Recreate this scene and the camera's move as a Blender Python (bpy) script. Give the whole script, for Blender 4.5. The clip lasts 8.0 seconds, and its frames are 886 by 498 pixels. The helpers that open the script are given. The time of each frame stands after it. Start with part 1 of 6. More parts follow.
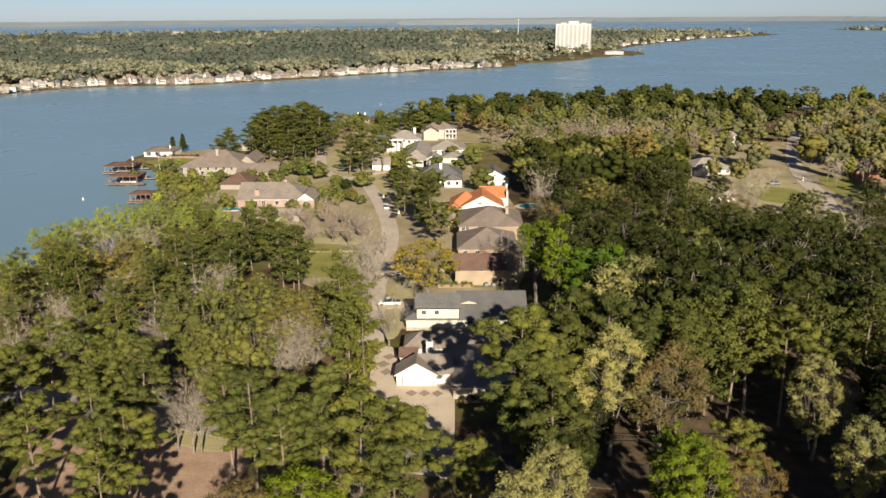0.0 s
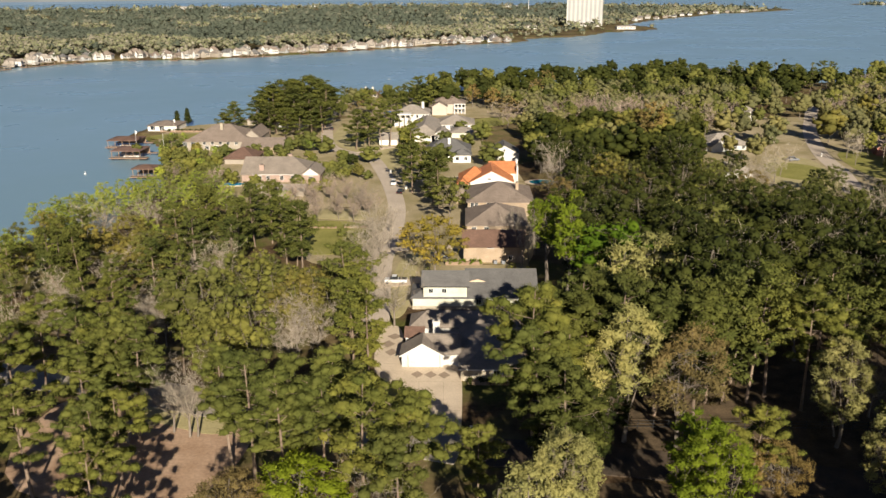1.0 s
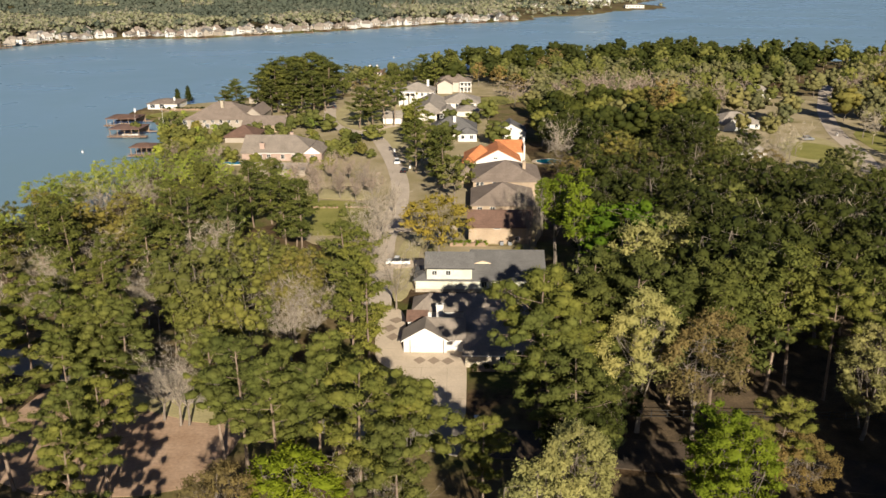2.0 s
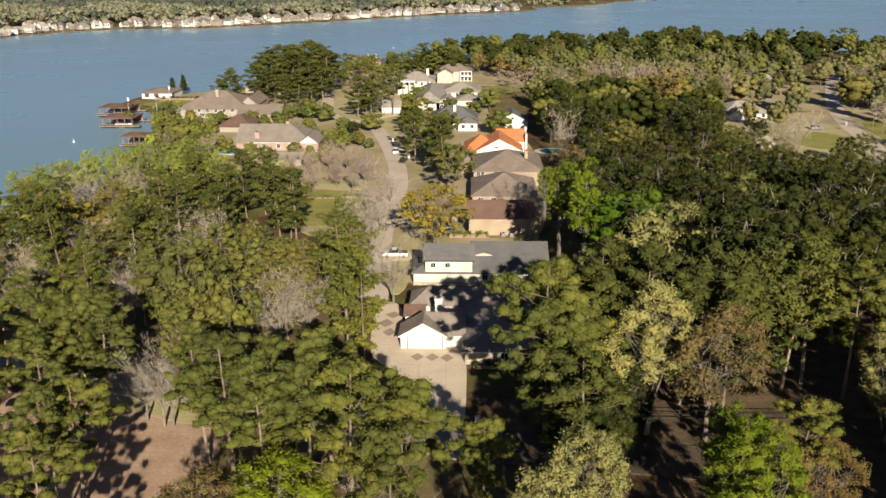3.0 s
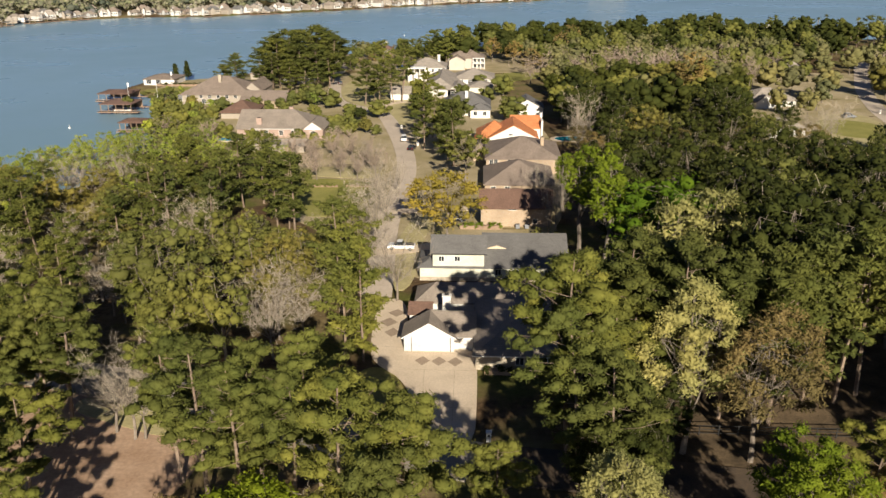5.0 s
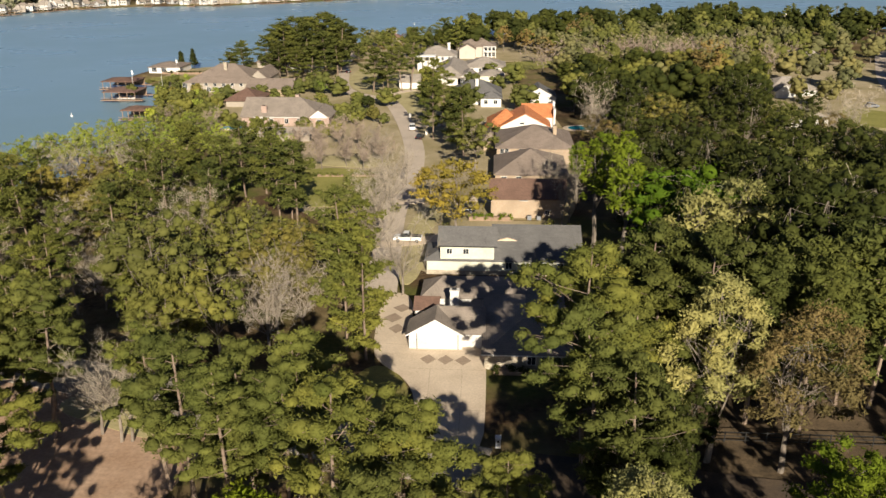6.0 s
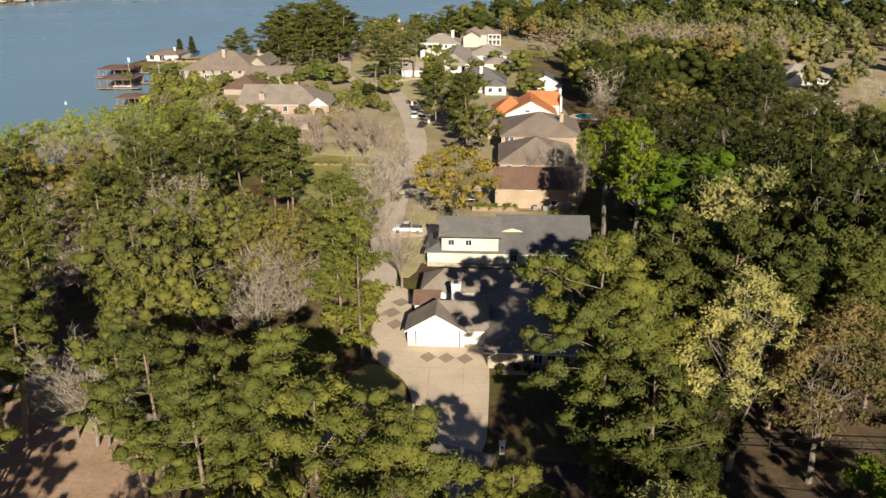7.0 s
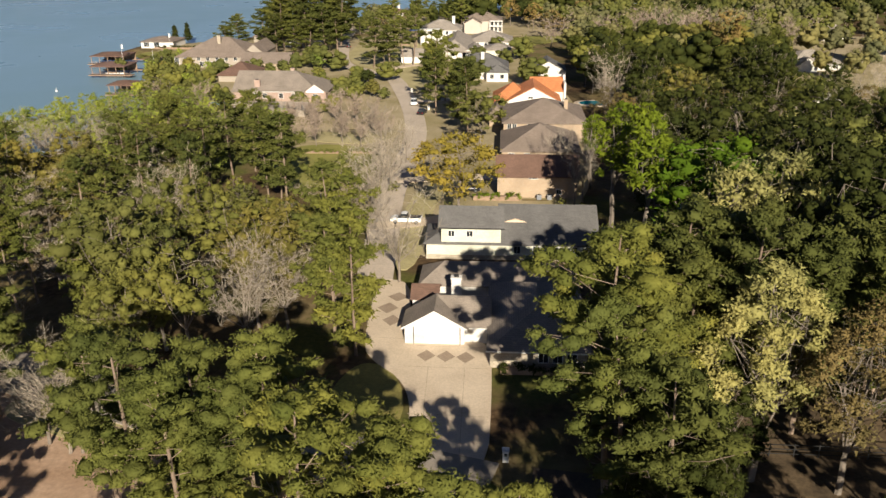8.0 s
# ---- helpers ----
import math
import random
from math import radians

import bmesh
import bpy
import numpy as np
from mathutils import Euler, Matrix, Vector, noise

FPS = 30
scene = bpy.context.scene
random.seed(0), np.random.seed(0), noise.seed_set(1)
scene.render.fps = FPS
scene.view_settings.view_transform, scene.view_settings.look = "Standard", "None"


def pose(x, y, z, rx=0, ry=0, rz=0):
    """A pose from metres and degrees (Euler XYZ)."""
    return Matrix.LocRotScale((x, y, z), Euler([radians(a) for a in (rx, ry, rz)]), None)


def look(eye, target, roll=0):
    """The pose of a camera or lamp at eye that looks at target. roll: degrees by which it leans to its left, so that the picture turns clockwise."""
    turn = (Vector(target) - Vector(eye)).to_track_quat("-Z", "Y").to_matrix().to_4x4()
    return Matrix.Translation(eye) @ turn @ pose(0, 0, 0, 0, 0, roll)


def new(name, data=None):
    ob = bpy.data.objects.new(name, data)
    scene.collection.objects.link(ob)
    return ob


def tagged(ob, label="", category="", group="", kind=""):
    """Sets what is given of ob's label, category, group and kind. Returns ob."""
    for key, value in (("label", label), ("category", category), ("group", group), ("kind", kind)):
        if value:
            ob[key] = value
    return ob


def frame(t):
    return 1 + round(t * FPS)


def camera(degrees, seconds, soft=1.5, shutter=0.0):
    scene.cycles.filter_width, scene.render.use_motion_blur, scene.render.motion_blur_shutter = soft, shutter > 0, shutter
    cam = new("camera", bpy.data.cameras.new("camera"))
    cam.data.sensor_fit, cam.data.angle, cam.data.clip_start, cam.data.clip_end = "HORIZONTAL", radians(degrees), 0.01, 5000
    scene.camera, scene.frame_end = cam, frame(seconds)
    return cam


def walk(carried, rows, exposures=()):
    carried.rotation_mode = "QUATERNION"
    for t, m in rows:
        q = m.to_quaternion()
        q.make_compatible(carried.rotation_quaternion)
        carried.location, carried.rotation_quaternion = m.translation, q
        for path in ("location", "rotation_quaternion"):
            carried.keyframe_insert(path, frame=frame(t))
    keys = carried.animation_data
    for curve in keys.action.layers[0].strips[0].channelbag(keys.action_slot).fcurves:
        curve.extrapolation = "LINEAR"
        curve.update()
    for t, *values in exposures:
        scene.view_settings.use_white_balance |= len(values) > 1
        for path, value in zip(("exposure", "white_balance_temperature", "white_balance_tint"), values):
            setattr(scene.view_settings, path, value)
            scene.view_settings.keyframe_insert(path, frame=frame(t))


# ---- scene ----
cam = camera(58.0, 8.0)
PATH = [
    (0, (0.54, -2.801, 68.904), (0.505, -0.884, 68.336), -0.4),
    (0.5, (0.6, 0.102, 67.899), (0.557, 2.011, 67.304), -0.4),
    (1, (0.653, 3.239, 66.797), (0.596, 5.14, 66.175), -0.4),
    (1.5, (0.719, 6.434, 65.66), (0.651, 8.326, 65.013), -0.4),
    (3, (0.792, 15.852, 62.016), (0.72, 17.731, 61.333), -0.4),
    (3.5, (0.824, 19.091, 60.765), (0.751, 20.969, 60.08), -0.4),
    (4, (0.808, 22.21, 59.633), (0.73, 24.087, 58.945), -0.4),
    (5.5, (0.759, 31.795, 55.862), (0.644, 33.663, 55.156), -0.4),
    (6, (0.777, 34.928, 54.721), (0.651, 36.791, 54.005), -0.4),
    (6.5, (0.708, 38.082, 53.302), (0.577, 39.941, 52.578), -0.3),
    (7, (0.778, 41.331, 52.056), (0.642, 43.187, 51.322), -0.4),
    (7.5, (0.747, 44.339, 50.96), (0.609, 46.19, 50.216), -0.5),
    (8, (0.606, 47.4, 49.832), (0.467, 49.246, 49.076), -0.5),
]
walk(cam, [(t, look(eye, goal, lean)) for t, eye, goal, lean in PATH])

# ---- world, sun ----
SUN_EL, SUN_DIR = 23.5, Vector((0.235, -1.0, 0.0)).normalized()
to_sun = SUN_DIR * math.cos(radians(SUN_EL)) + Vector((0, 0, math.sin(radians(SUN_EL))))
world = bpy.data.worlds.new("world")
scene.world = world
world.use_nodes = True
wn = world.node_tree.nodes
sky = wn.new("ShaderNodeTexSky")
sky.sky_type = "NISHITA"
sky.sun_disc = False
sky.sun_elevation = radians(SUN_EL)
sky.sun_rotation = math.atan2(to_sun.x, to_sun.y)
sky.dust_density = 0.2
sky.air_density = 0.5
sky.ozone_density = 1.0
wn["Background"].inputs["Strength"].default_value = 0.043
tint = wn.new("ShaderNodeMix")
tint.data_type, tint.blend_type = "RGBA", "MULTIPLY"
tint.inputs[0].default_value, tint.inputs[7].default_value = 1.0, (0.88, 0.88, 0.99, 1)
world.node_tree.links.new(sky.outputs[0], tint.inputs[6])
world.node_tree.links.new(tint.outputs[2], wn["Background"].inputs[0])
sun = new("sun", bpy.data.lights.new("sun", "SUN"))
scene.view_settings.exposure = 0.8
sun.data.energy, sun.data.angle, sun.data.color = 5.0, radians(0.5), (1.0, 0.885, 0.715)
sun.matrix_world = look(to_sun * 100, (0, 0, 0))


# ---- materials ----
def ramp(nt, fac, stops):
    n = nt.nodes.new("ShaderNodeValToRGB")
    el = n.color_ramp.elements
    while len(el) < len(stops):
        el.new(0.5)
    for e, (p, c) in zip(el, stops):
        e.position, e.color = p, (*c, 1)
    nt.links.new(fac, n.inputs[0])
    return n.outputs[0]


def noise_tex(nt, vec, scale, detail=4.0, rough=0.55):
    n = nt.nodes.new("ShaderNodeTexNoise")
    n.inputs["Scale"].default_value, n.inputs["Detail"].default_value = scale, detail
    n.inputs["Roughness"].default_value = rough
    nt.links.new(vec, n.inputs["Vector"])
    return n.outputs["Fac"]


def mixc(nt, fac, a, b, mode="MIX"):
    n = nt.nodes.new("ShaderNodeMix")
    n.data_type, n.blend_type = "RGBA", mode
    for sock, v in ((n.inputs[0], fac), (n.inputs[6], a), (n.inputs[7], b)):
        if isinstance(v, (int, float)):
            sock.default_value = v
        elif isinstance(v, tuple):
            sock.default_value = (*v, 1)
        else:
            nt.links.new(v, sock)
    return n.outputs[2]


def base_mat(name):
    m = bpy.data.materials.new(name)
    m.use_nodes = True
    nt = m.node_tree
    return m, nt, nt.nodes["Principled BSDF"], nt.nodes.new("ShaderNodeTexCoord").outputs["Object"]


def surf(name, c1, c2, scale=0.3, rough=0.8, fine=4.0, fine_amt=0.35, bump=0.3, tint=0.0, spec=0.3):
    """A plain surface: two colours mixed by large patches, with finer grain, small relief and a little change from piece to piece."""
    m, nt, b, co = base_mat(name)
    big = ramp(nt, noise_tex(nt, co, scale, 5), [(0.3, c1), (0.7, c2)])
    grain = noise_tex(nt, co, fine, 5, 0.65)
    g = ramp(nt, grain, [(0.25, (1 - fine_amt,) * 3), (0.75, (1 + fine_amt * 0.4,) * 3)])
    col = mixc(nt, 1.0, big, g, "MULTIPLY")
    if tint:
        oi = nt.nodes.new("ShaderNodeObjectInfo").outputs["Random"]
        col = mixc(nt, 1.0, col, ramp(nt, oi, [(0, (1 - tint,) * 3), (1, (1 + tint,) * 3)]), "MULTIPLY")
    nt.links.new(col, b.inputs["Base Color"])
    b.inputs["Roughness"].default_value = rough
    b.inputs["Specular IOR Level"].default_value = spec
    if bump:
        bn = nt.nodes.new("ShaderNodeBump")
        bn.inputs["Strength"].default_value, bn.inputs["Distance"].default_value = bump, 0.05
        nt.links.new(grain, bn.inputs["Height"])
        nt.links.new(bn.outputs[0], b.inputs["Normal"])
    return m


def courses(name, c1, c2, joint, rows, width, rough=0.85, bump=0.5):
    """Siding, shingles or masonry: rows of a given height with darker joints, at real size."""
    m, nt, b, co = base_mat(name)
    br = nt.nodes.new("ShaderNodeTexBrick")
    br.inputs["Scale"].default_value = 1.0
    br.inputs["Brick Width"].default_value, br.inputs["Row Height"].default_value = width, rows
    br.inputs["Mortar Size"].default_value, br.inputs["Mortar Smooth"].default_value = rows * 0.07, 0.3
    for k, c in (("Color1", c1), ("Color2", c2), ("Mortar", joint)):
        br.inputs[k].default_value = (*c, 1)
    sep, comb = nt.nodes.new("ShaderNodeSeparateXYZ"), nt.nodes.new("ShaderNodeCombineXYZ")
    nt.links.new(co, sep.inputs[0])
    add = nt.nodes.new("ShaderNodeMath")
    nt.links.new(sep.outputs[0], add.inputs[0])
    nt.links.new(sep.outputs[1], add.inputs[1])
    nt.links.new(add.outputs[0], comb.inputs[0])
    nt.links.new(sep.outputs[2], comb.inputs[1])
    nt.links.new(comb.outputs[0], br.inputs["Vector"])
    big = ramp(nt, noise_tex(nt, co, 0.35, 5), [(0.3, (0.82,) * 3), (0.7, (1.1,) * 3)])
    grain = ramp(nt, noise_tex(nt, co, 6.0, 4), [(0.3, (0.85,) * 3), (0.7, (1.08,) * 3)])
    col = mixc(nt, 1.0, mixc(nt, 1.0, br.outputs["Color"], big, "MULTIPLY"), grain, "MULTIPLY")
    nt.links.new(col, b.inputs["Base Color"])
    b.inputs["Roughness"].default_value, b.inputs["Specular IOR Level"].default_value = rough, 0.25
    bn = nt.nodes.new("ShaderNodeBump")
    bn.inputs["Strength"].default_value, bn.inputs["Distance"].default_value, bn.invert = bump, 0.02, True
    nt.links.new(br.outputs["Fac"], bn.inputs["Height"])
    nt.links.new(bn.outputs[0], b.inputs["Normal"])
    return m


def leafy(name, c1, c2, vary=0.3, through_light=0.13, rough=0.75, patch=0.3, relief=0.3):
    """Foliage: colour changes from clump to clump and from tree to tree, and light passes through."""
    m, nt, b, co = base_mat(name)
    geo = nt.nodes.new("ShaderNodeNewGeometry")
    clump = noise_tex(nt, geo.outputs["Position"], patch, 3)
    col = ramp(nt, clump, [(0.2, c1), (0.8, c2)])
    isl = ramp(nt, geo.outputs["Random Per Island"], [(0, (0.9,) * 3), (1, (1.1,) * 3)])
    oi = nt.nodes.new("ShaderNodeObjectInfo").outputs["Random"]
    warm = ramp(nt, oi, [(0, (1 - vary, 1 - vary, 1 - vary * 0.6)), (0.5, (1, 1, 1)), (1, (1 + vary * 1.1, 1 + vary * 0.7, 1))])
    col = mixc(nt, 1.0, mixc(nt, 1.0, col, isl, "MULTIPLY"), warm, "MULTIPLY")
    if vary:
        whole = ramp(nt, noise_tex(nt, geo.outputs["Position"], 0.075, 2), [(0.32, (0.76, 0.8, 0.85)), (0.68, (1.22, 1.14, 1.1))])
        col = mixc(nt, 1.0, col, whole, "MULTIPLY")
    bn = nt.nodes.new("ShaderNodeBump")
    bn.inputs["Strength"].default_value, bn.inputs["Distance"].default_value = 0.7, relief
    nt.links.new(noise_tex(nt, geo.outputs["Position"], 0.75 / relief, 4, 0.7), bn.inputs["Height"])
    nt.links.new(bn.outputs[0], b.inputs["Normal"])
    nt.links.new(col, b.inputs["Base Color"])
    b.inputs["Roughness"].default_value, b.inputs["Specular IOR Level"].default_value = rough, 0.1
    tr = nt.nodes.new("ShaderNodeBsdfTranslucent")
    nt.links.new(col, tr.inputs[0])
    mx = nt.nodes.new("ShaderNodeMixShader")
    mx.inputs[0].default_value = through_light
    nt.links.new(b.outputs[0], mx.inputs[1])
    nt.links.new(tr.outputs[0], mx.inputs[2])
    nt.links.new(mx.outputs[0], nt.nodes["Material Output"].inputs[0])
    return m


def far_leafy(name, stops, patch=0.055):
    """Woods far off: the colour changes from crown to crown; the stops carry haze."""
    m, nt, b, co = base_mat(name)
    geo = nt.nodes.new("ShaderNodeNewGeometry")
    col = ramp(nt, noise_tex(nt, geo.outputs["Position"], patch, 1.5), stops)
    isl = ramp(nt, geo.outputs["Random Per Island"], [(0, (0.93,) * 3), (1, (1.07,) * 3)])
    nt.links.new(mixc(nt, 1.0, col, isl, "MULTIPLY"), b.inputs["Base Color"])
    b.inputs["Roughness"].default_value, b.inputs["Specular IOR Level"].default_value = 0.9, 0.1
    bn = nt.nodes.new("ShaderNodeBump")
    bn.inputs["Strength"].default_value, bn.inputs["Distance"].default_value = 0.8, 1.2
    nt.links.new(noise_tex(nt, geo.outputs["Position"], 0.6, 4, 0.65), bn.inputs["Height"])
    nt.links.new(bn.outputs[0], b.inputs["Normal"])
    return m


def plain(name, c, rough=0.5, metal=0.0):
    m, nt, b, co = base_mat(name)
    n = ramp(nt, noise_tex(nt, co, 3.0, 4), [(0.3, tuple(v * 0.85 for v in c)), (0.7, tuple(min(1, v * 1.1) for v in c))])
    nt.links.new(n, b.inputs["Base Color"])
    b.inputs["Roughness"].default_value, b.inputs["Metallic"].default_value = rough, metal
    return m


def ground_material():
    m, nt, b, co = base_mat("earth_and_litter")
    litter = ramp(nt, noise_tex(nt, co, 0.9, 6, 0.7), [(0.25, (0.035, 0.022, 0.012)), (0.5, (0.085, 0.055, 0.03)), (0.78, (0.17, 0.115, 0.065))])
    dry = ramp(nt, noise_tex(nt, co, 0.5, 6, 0.7), [(0.3, (0.11, 0.085, 0.04)), (0.7, (0.22, 0.17, 0.085))])
    green = ramp(nt, noise_tex(nt, co, 1.4, 5, 0.7), [(0.3, (0.06, 0.07, 0.018)), (0.7, (0.13, 0.125, 0.035))])
    where = ramp(nt, noise_tex(nt, co, 0.035, 4), [(0.42, (0,) * 3), (0.56, (1,) * 3)])
    where2 = ramp(nt, noise_tex(nt, co, 0.06, 5), [(0.5, (0,) * 3), (0.62, (1,) * 3)])
    col = mixc(nt, where2, mixc(nt, where, litter, dry), green)
    nt.links.new(col, b.inputs["Base Color"])
    b.inputs["Roughness"].default_value, b.inputs["Specular IOR Level"].default_value = 0.95, 0.1
    bn = nt.nodes.new("ShaderNodeBump")
    bn.inputs["Strength"].default_value, bn.inputs["Distance"].default_value = 0.6, 0.15
    nt.links.new(noise_tex(nt, co, 2.5, 6, 0.7), bn.inputs["Height"])
    nt.links.new(bn.outputs[0], b.inputs["Normal"])
    return m


def water_material():
    m, nt, b, co = base_mat("lake_water")
    col = ramp(nt, noise_tex(nt, co, 0.006, 5), [(0.35, (0.165, 0.265, 0.33)), (0.65, (0.183, 0.29, 0.36))])
    nt.links.new(col, b.inputs["Base Color"])
    b.inputs["IOR"].default_value = 1.33
    rg = ramp(nt, noise_tex(nt, co, 0.012, 4), [(0.35, (0.24,) * 3), (0.65, (0.36,) * 3)])
    nt.links.new(rg, b.inputs["Roughness"])
    bn = nt.nodes.new("ShaderNodeBump")
    bn.inputs["Strength"].default_value, bn.inputs["Distance"].default_value = 0.11, 0.2
    mp = nt.nodes.new("ShaderNodeMapping")
    mp.inputs["Scale"].default_value = (0.35, 0.7, 1)
    nt.links.new(co, mp.inputs[0])
    nt.links.new(noise_tex(nt, mp.outputs[0], 0.6, 5, 0.6), bn.inputs["Height"])
    nt.links.new(bn.outputs[0], b.inputs["Normal"])
    return m


M_GROUND, M_WATER = ground_material(), water_material()
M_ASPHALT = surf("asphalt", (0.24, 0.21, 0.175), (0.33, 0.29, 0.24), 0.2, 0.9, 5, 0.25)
# East half of the street: tree shade and brown straw put into the colour.
M_SHADE_ROAD = surf("shaded_asphalt", (0.05, 0.042, 0.034), (0.12, 0.085, 0.055), 0.25, 0.9, 3, 0.35)
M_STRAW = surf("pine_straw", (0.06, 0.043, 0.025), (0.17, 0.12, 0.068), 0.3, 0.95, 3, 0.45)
M_ROAD = surf("worn_concrete_road", (0.45, 0.38, 0.305), (0.56, 0.475, 0.385), 0.15, 0.9, 3, 0.25)
M_CONC = surf("driveway_concrete", (0.53, 0.435, 0.325), (0.65, 0.54, 0.41), 0.25, 0.85, 4, 0.2)
M_PAVER = surf("brown_stained_concrete", (0.29, 0.22, 0.16), (0.35, 0.275, 0.205), 0.5, 0.85, 4, 0.25)
M_JOINT = surf("worn_concrete_joint", (0.42, 0.34, 0.25), (0.52, 0.43, 0.32), 0.5, 0.85, 4, 0.25)
M_SAND = surf("sandy_soil", (0.34, 0.22, 0.14), (0.47, 0.33, 0.23), 0.2, 0.95, 2, 0.3)
M_LAWN = surf("green_lawn", (0.2, 0.2, 0.045), (0.29, 0.27, 0.075), 0.15, 0.95, 3, 0.3)
M_GRASS = surf("mown_grass", (0.2, 0.18, 0.05), (0.28, 0.245, 0.075), 0.15, 0.95, 3, 0.35)
M_YARD = surf("yard_grass", (0.28, 0.235, 0.11), (0.45, 0.37, 0.24), 0.09, 0.95, 2.5, 0.4)
M_DRYGRASS = surf("dry_grass", (0.34, 0.295, 0.14), (0.47, 0.41, 0.22), 0.12, 0.95, 2.5, 0.35)
M_WHITE = courses("white_siding", (0.68, 0.665, 0.63), (0.64, 0.625, 0.6), (0.48, 0.465, 0.44), 0.2, 4.0, 0.6)
M_CREAM = courses("cream_siding", (0.65, 0.645, 0.53), (0.61, 0.605, 0.5), (0.46, 0.45, 0.37), 0.2, 4.0, 0.6)
M_TOWER = surf("tower_concrete", (0.5, 0.49, 0.46), (0.56, 0.55, 0.52), 0.05, 0.8, 1, 0.1)
M_TOWER_DARK = surf("tower_recess", (0.33, 0.335, 0.33), (0.38, 0.385, 0.38), 0.05, 0.8, 1, 0.1)
M_BEIGE = surf("beige_stucco", (0.3, 0.265, 0.22), (0.37, 0.325, 0.27), 0.3, 0.85, 3, 0.15)
M_STUCCO = surf("cream_stucco", (0.64, 0.49, 0.35), (0.7, 0.55, 0.4), 0.3, 0.85, 3, 0.15)
M_WSTUCCO = surf("white_stucco", (0.64, 0.62, 0.58), (0.7, 0.68, 0.64), 0.3, 0.8, 3, 0.12)
M_TANBRICK = courses("tan_brick", (0.42, 0.32, 0.22), (0.36, 0.27, 0.19), (0.45, 0.4, 0.33), 0.075, 0.22)
M_PINKBRICK = courses("pink_brick", (0.4, 0.29, 0.24), (0.35, 0.25, 0.205), (0.44, 0.37, 0.33), 0.075, 0.22)
M_STONE = courses("pale_stone", (0.5, 0.44, 0.34), (0.36, 0.31, 0.24), (0.3, 0.26, 0.21), 0.3, 0.55)
M_REDBRICK = courses("red_brick", (0.36, 0.14, 0.1), (0.3, 0.12, 0.09), (0.4, 0.33, 0.28), 0.075, 0.22)
M_ROOF_TAUPE = courses("taupe_shingles", (0.29, 0.245, 0.205), (0.245, 0.21, 0.175), (0.17, 0.145, 0.12), 0.14, 0.3, 0.9)
M_ROOF_SLATE = courses("slate_grey_shingles", (0.16, 0.155, 0.15), (0.133, 0.13, 0.127), (0.083, 0.08, 0.077), 0.14, 0.3, 0.85)
M_ROOF_BROWN = courses("brown_shingles", (0.185, 0.112, 0.083), (0.15, 0.092, 0.07), (0.095, 0.06, 0.046), 0.14, 0.3, 0.9)
M_ROOF_TAN = courses("tan_brown_shingles", (0.265, 0.212, 0.175), (0.222, 0.18, 0.148), (0.14, 0.112, 0.09), 0.14, 0.3, 0.9)
M_ROOF_ORANGE = courses("orange_clay_tiles", (0.62, 0.25, 0.105), (0.53, 0.205, 0.085), (0.36, 0.135, 0.055), 0.35, 0.25, 0.7)
M_ROOF_GREY = courses("light_grey_shingles", (0.36, 0.318, 0.27), (0.31, 0.275, 0.235), (0.2, 0.178, 0.155), 0.14, 0.3, 0.9)
M_ROOF_RED = courses("rusty_red_shingles", (0.2, 0.125, 0.1), (0.165, 0.105, 0.085), (0.11, 0.07, 0.055), 0.14, 0.3, 0.9)
M_TRIM = plain("white_trim", (0.7, 0.69, 0.66), 0.5)
M_GLASS = plain("window_glass", (0.03, 0.035, 0.04), 0.08)
M_WOOD = surf("weathered_wood", (0.25, 0.17, 0.12), (0.33, 0.24, 0.17), 1.0, 0.85, 6, 0.3)
M_DARKMETAL = plain("black_metal", (0.02, 0.02, 0.02), 0.5)
M_BARK_PINE = surf("pine_bark", (0.18, 0.13, 0.095), (0.3, 0.23, 0.175), 0.8, 0.95, 7, 0.4, 0.6, 0.15)
M_BARK_GREY = surf("grey_bark", (0.15, 0.125, 0.1), (0.26, 0.22, 0.18), 0.8, 0.95, 7, 0.35, 0.6, 0.15)
M_TWIG = surf("pale_twigs", (0.3, 0.255, 0.195), (0.43, 0.375, 0.295), 0.4, 0.95, 3, 0.25, 0, 0.2)
M_TWIG_PINK = surf("reddish_twigs", (0.26, 0.2, 0.155), (0.35, 0.28, 0.225), 0.4, 0.95, 3, 0.25, 0, 0.2)
L_PINE = leafy("pine_needles", (0.07, 0.085, 0.018), (0.158, 0.168, 0.038), 0.18, 0.1)
L_DARKPINE = leafy("dark_pine_needles", (0.053, 0.066, 0.015), (0.112, 0.124, 0.03), 0.15)
L_OAK = leafy("dark_oak_leaves", (0.024, 0.033, 0.007), (0.053, 0.062, 0.013), 0.22)
L_OLIVE = leafy("olive_oak_leaves", (0.086, 0.097, 0.024), (0.155, 0.163, 0.042), 0.2)
L_KHAKI = leafy("pale_spring_leaves", (0.245, 0.242, 0.08), (0.365, 0.352, 0.13), 0.12, 0.24)
L_TAN = leafy("tan_spring_leaves", (0.125, 0.128, 0.05), (0.195, 0.19, 0.082), 0.2, 0.18)
L_GREEN = leafy("fresh_green_leaves", (0.1, 0.15, 0.01), (0.185, 0.235, 0.022), 0.2, 0.25)
L_LUSH = leafy("vivid_green_leaves", (0.058, 0.115, 0.007), (0.115, 0.18, 0.012), 0.1, 0.2)
L_LIME = leafy("lime_shore_leaves", (0.2, 0.255, 0.035), (0.31, 0.36, 0.075), 0.2, 0.25)
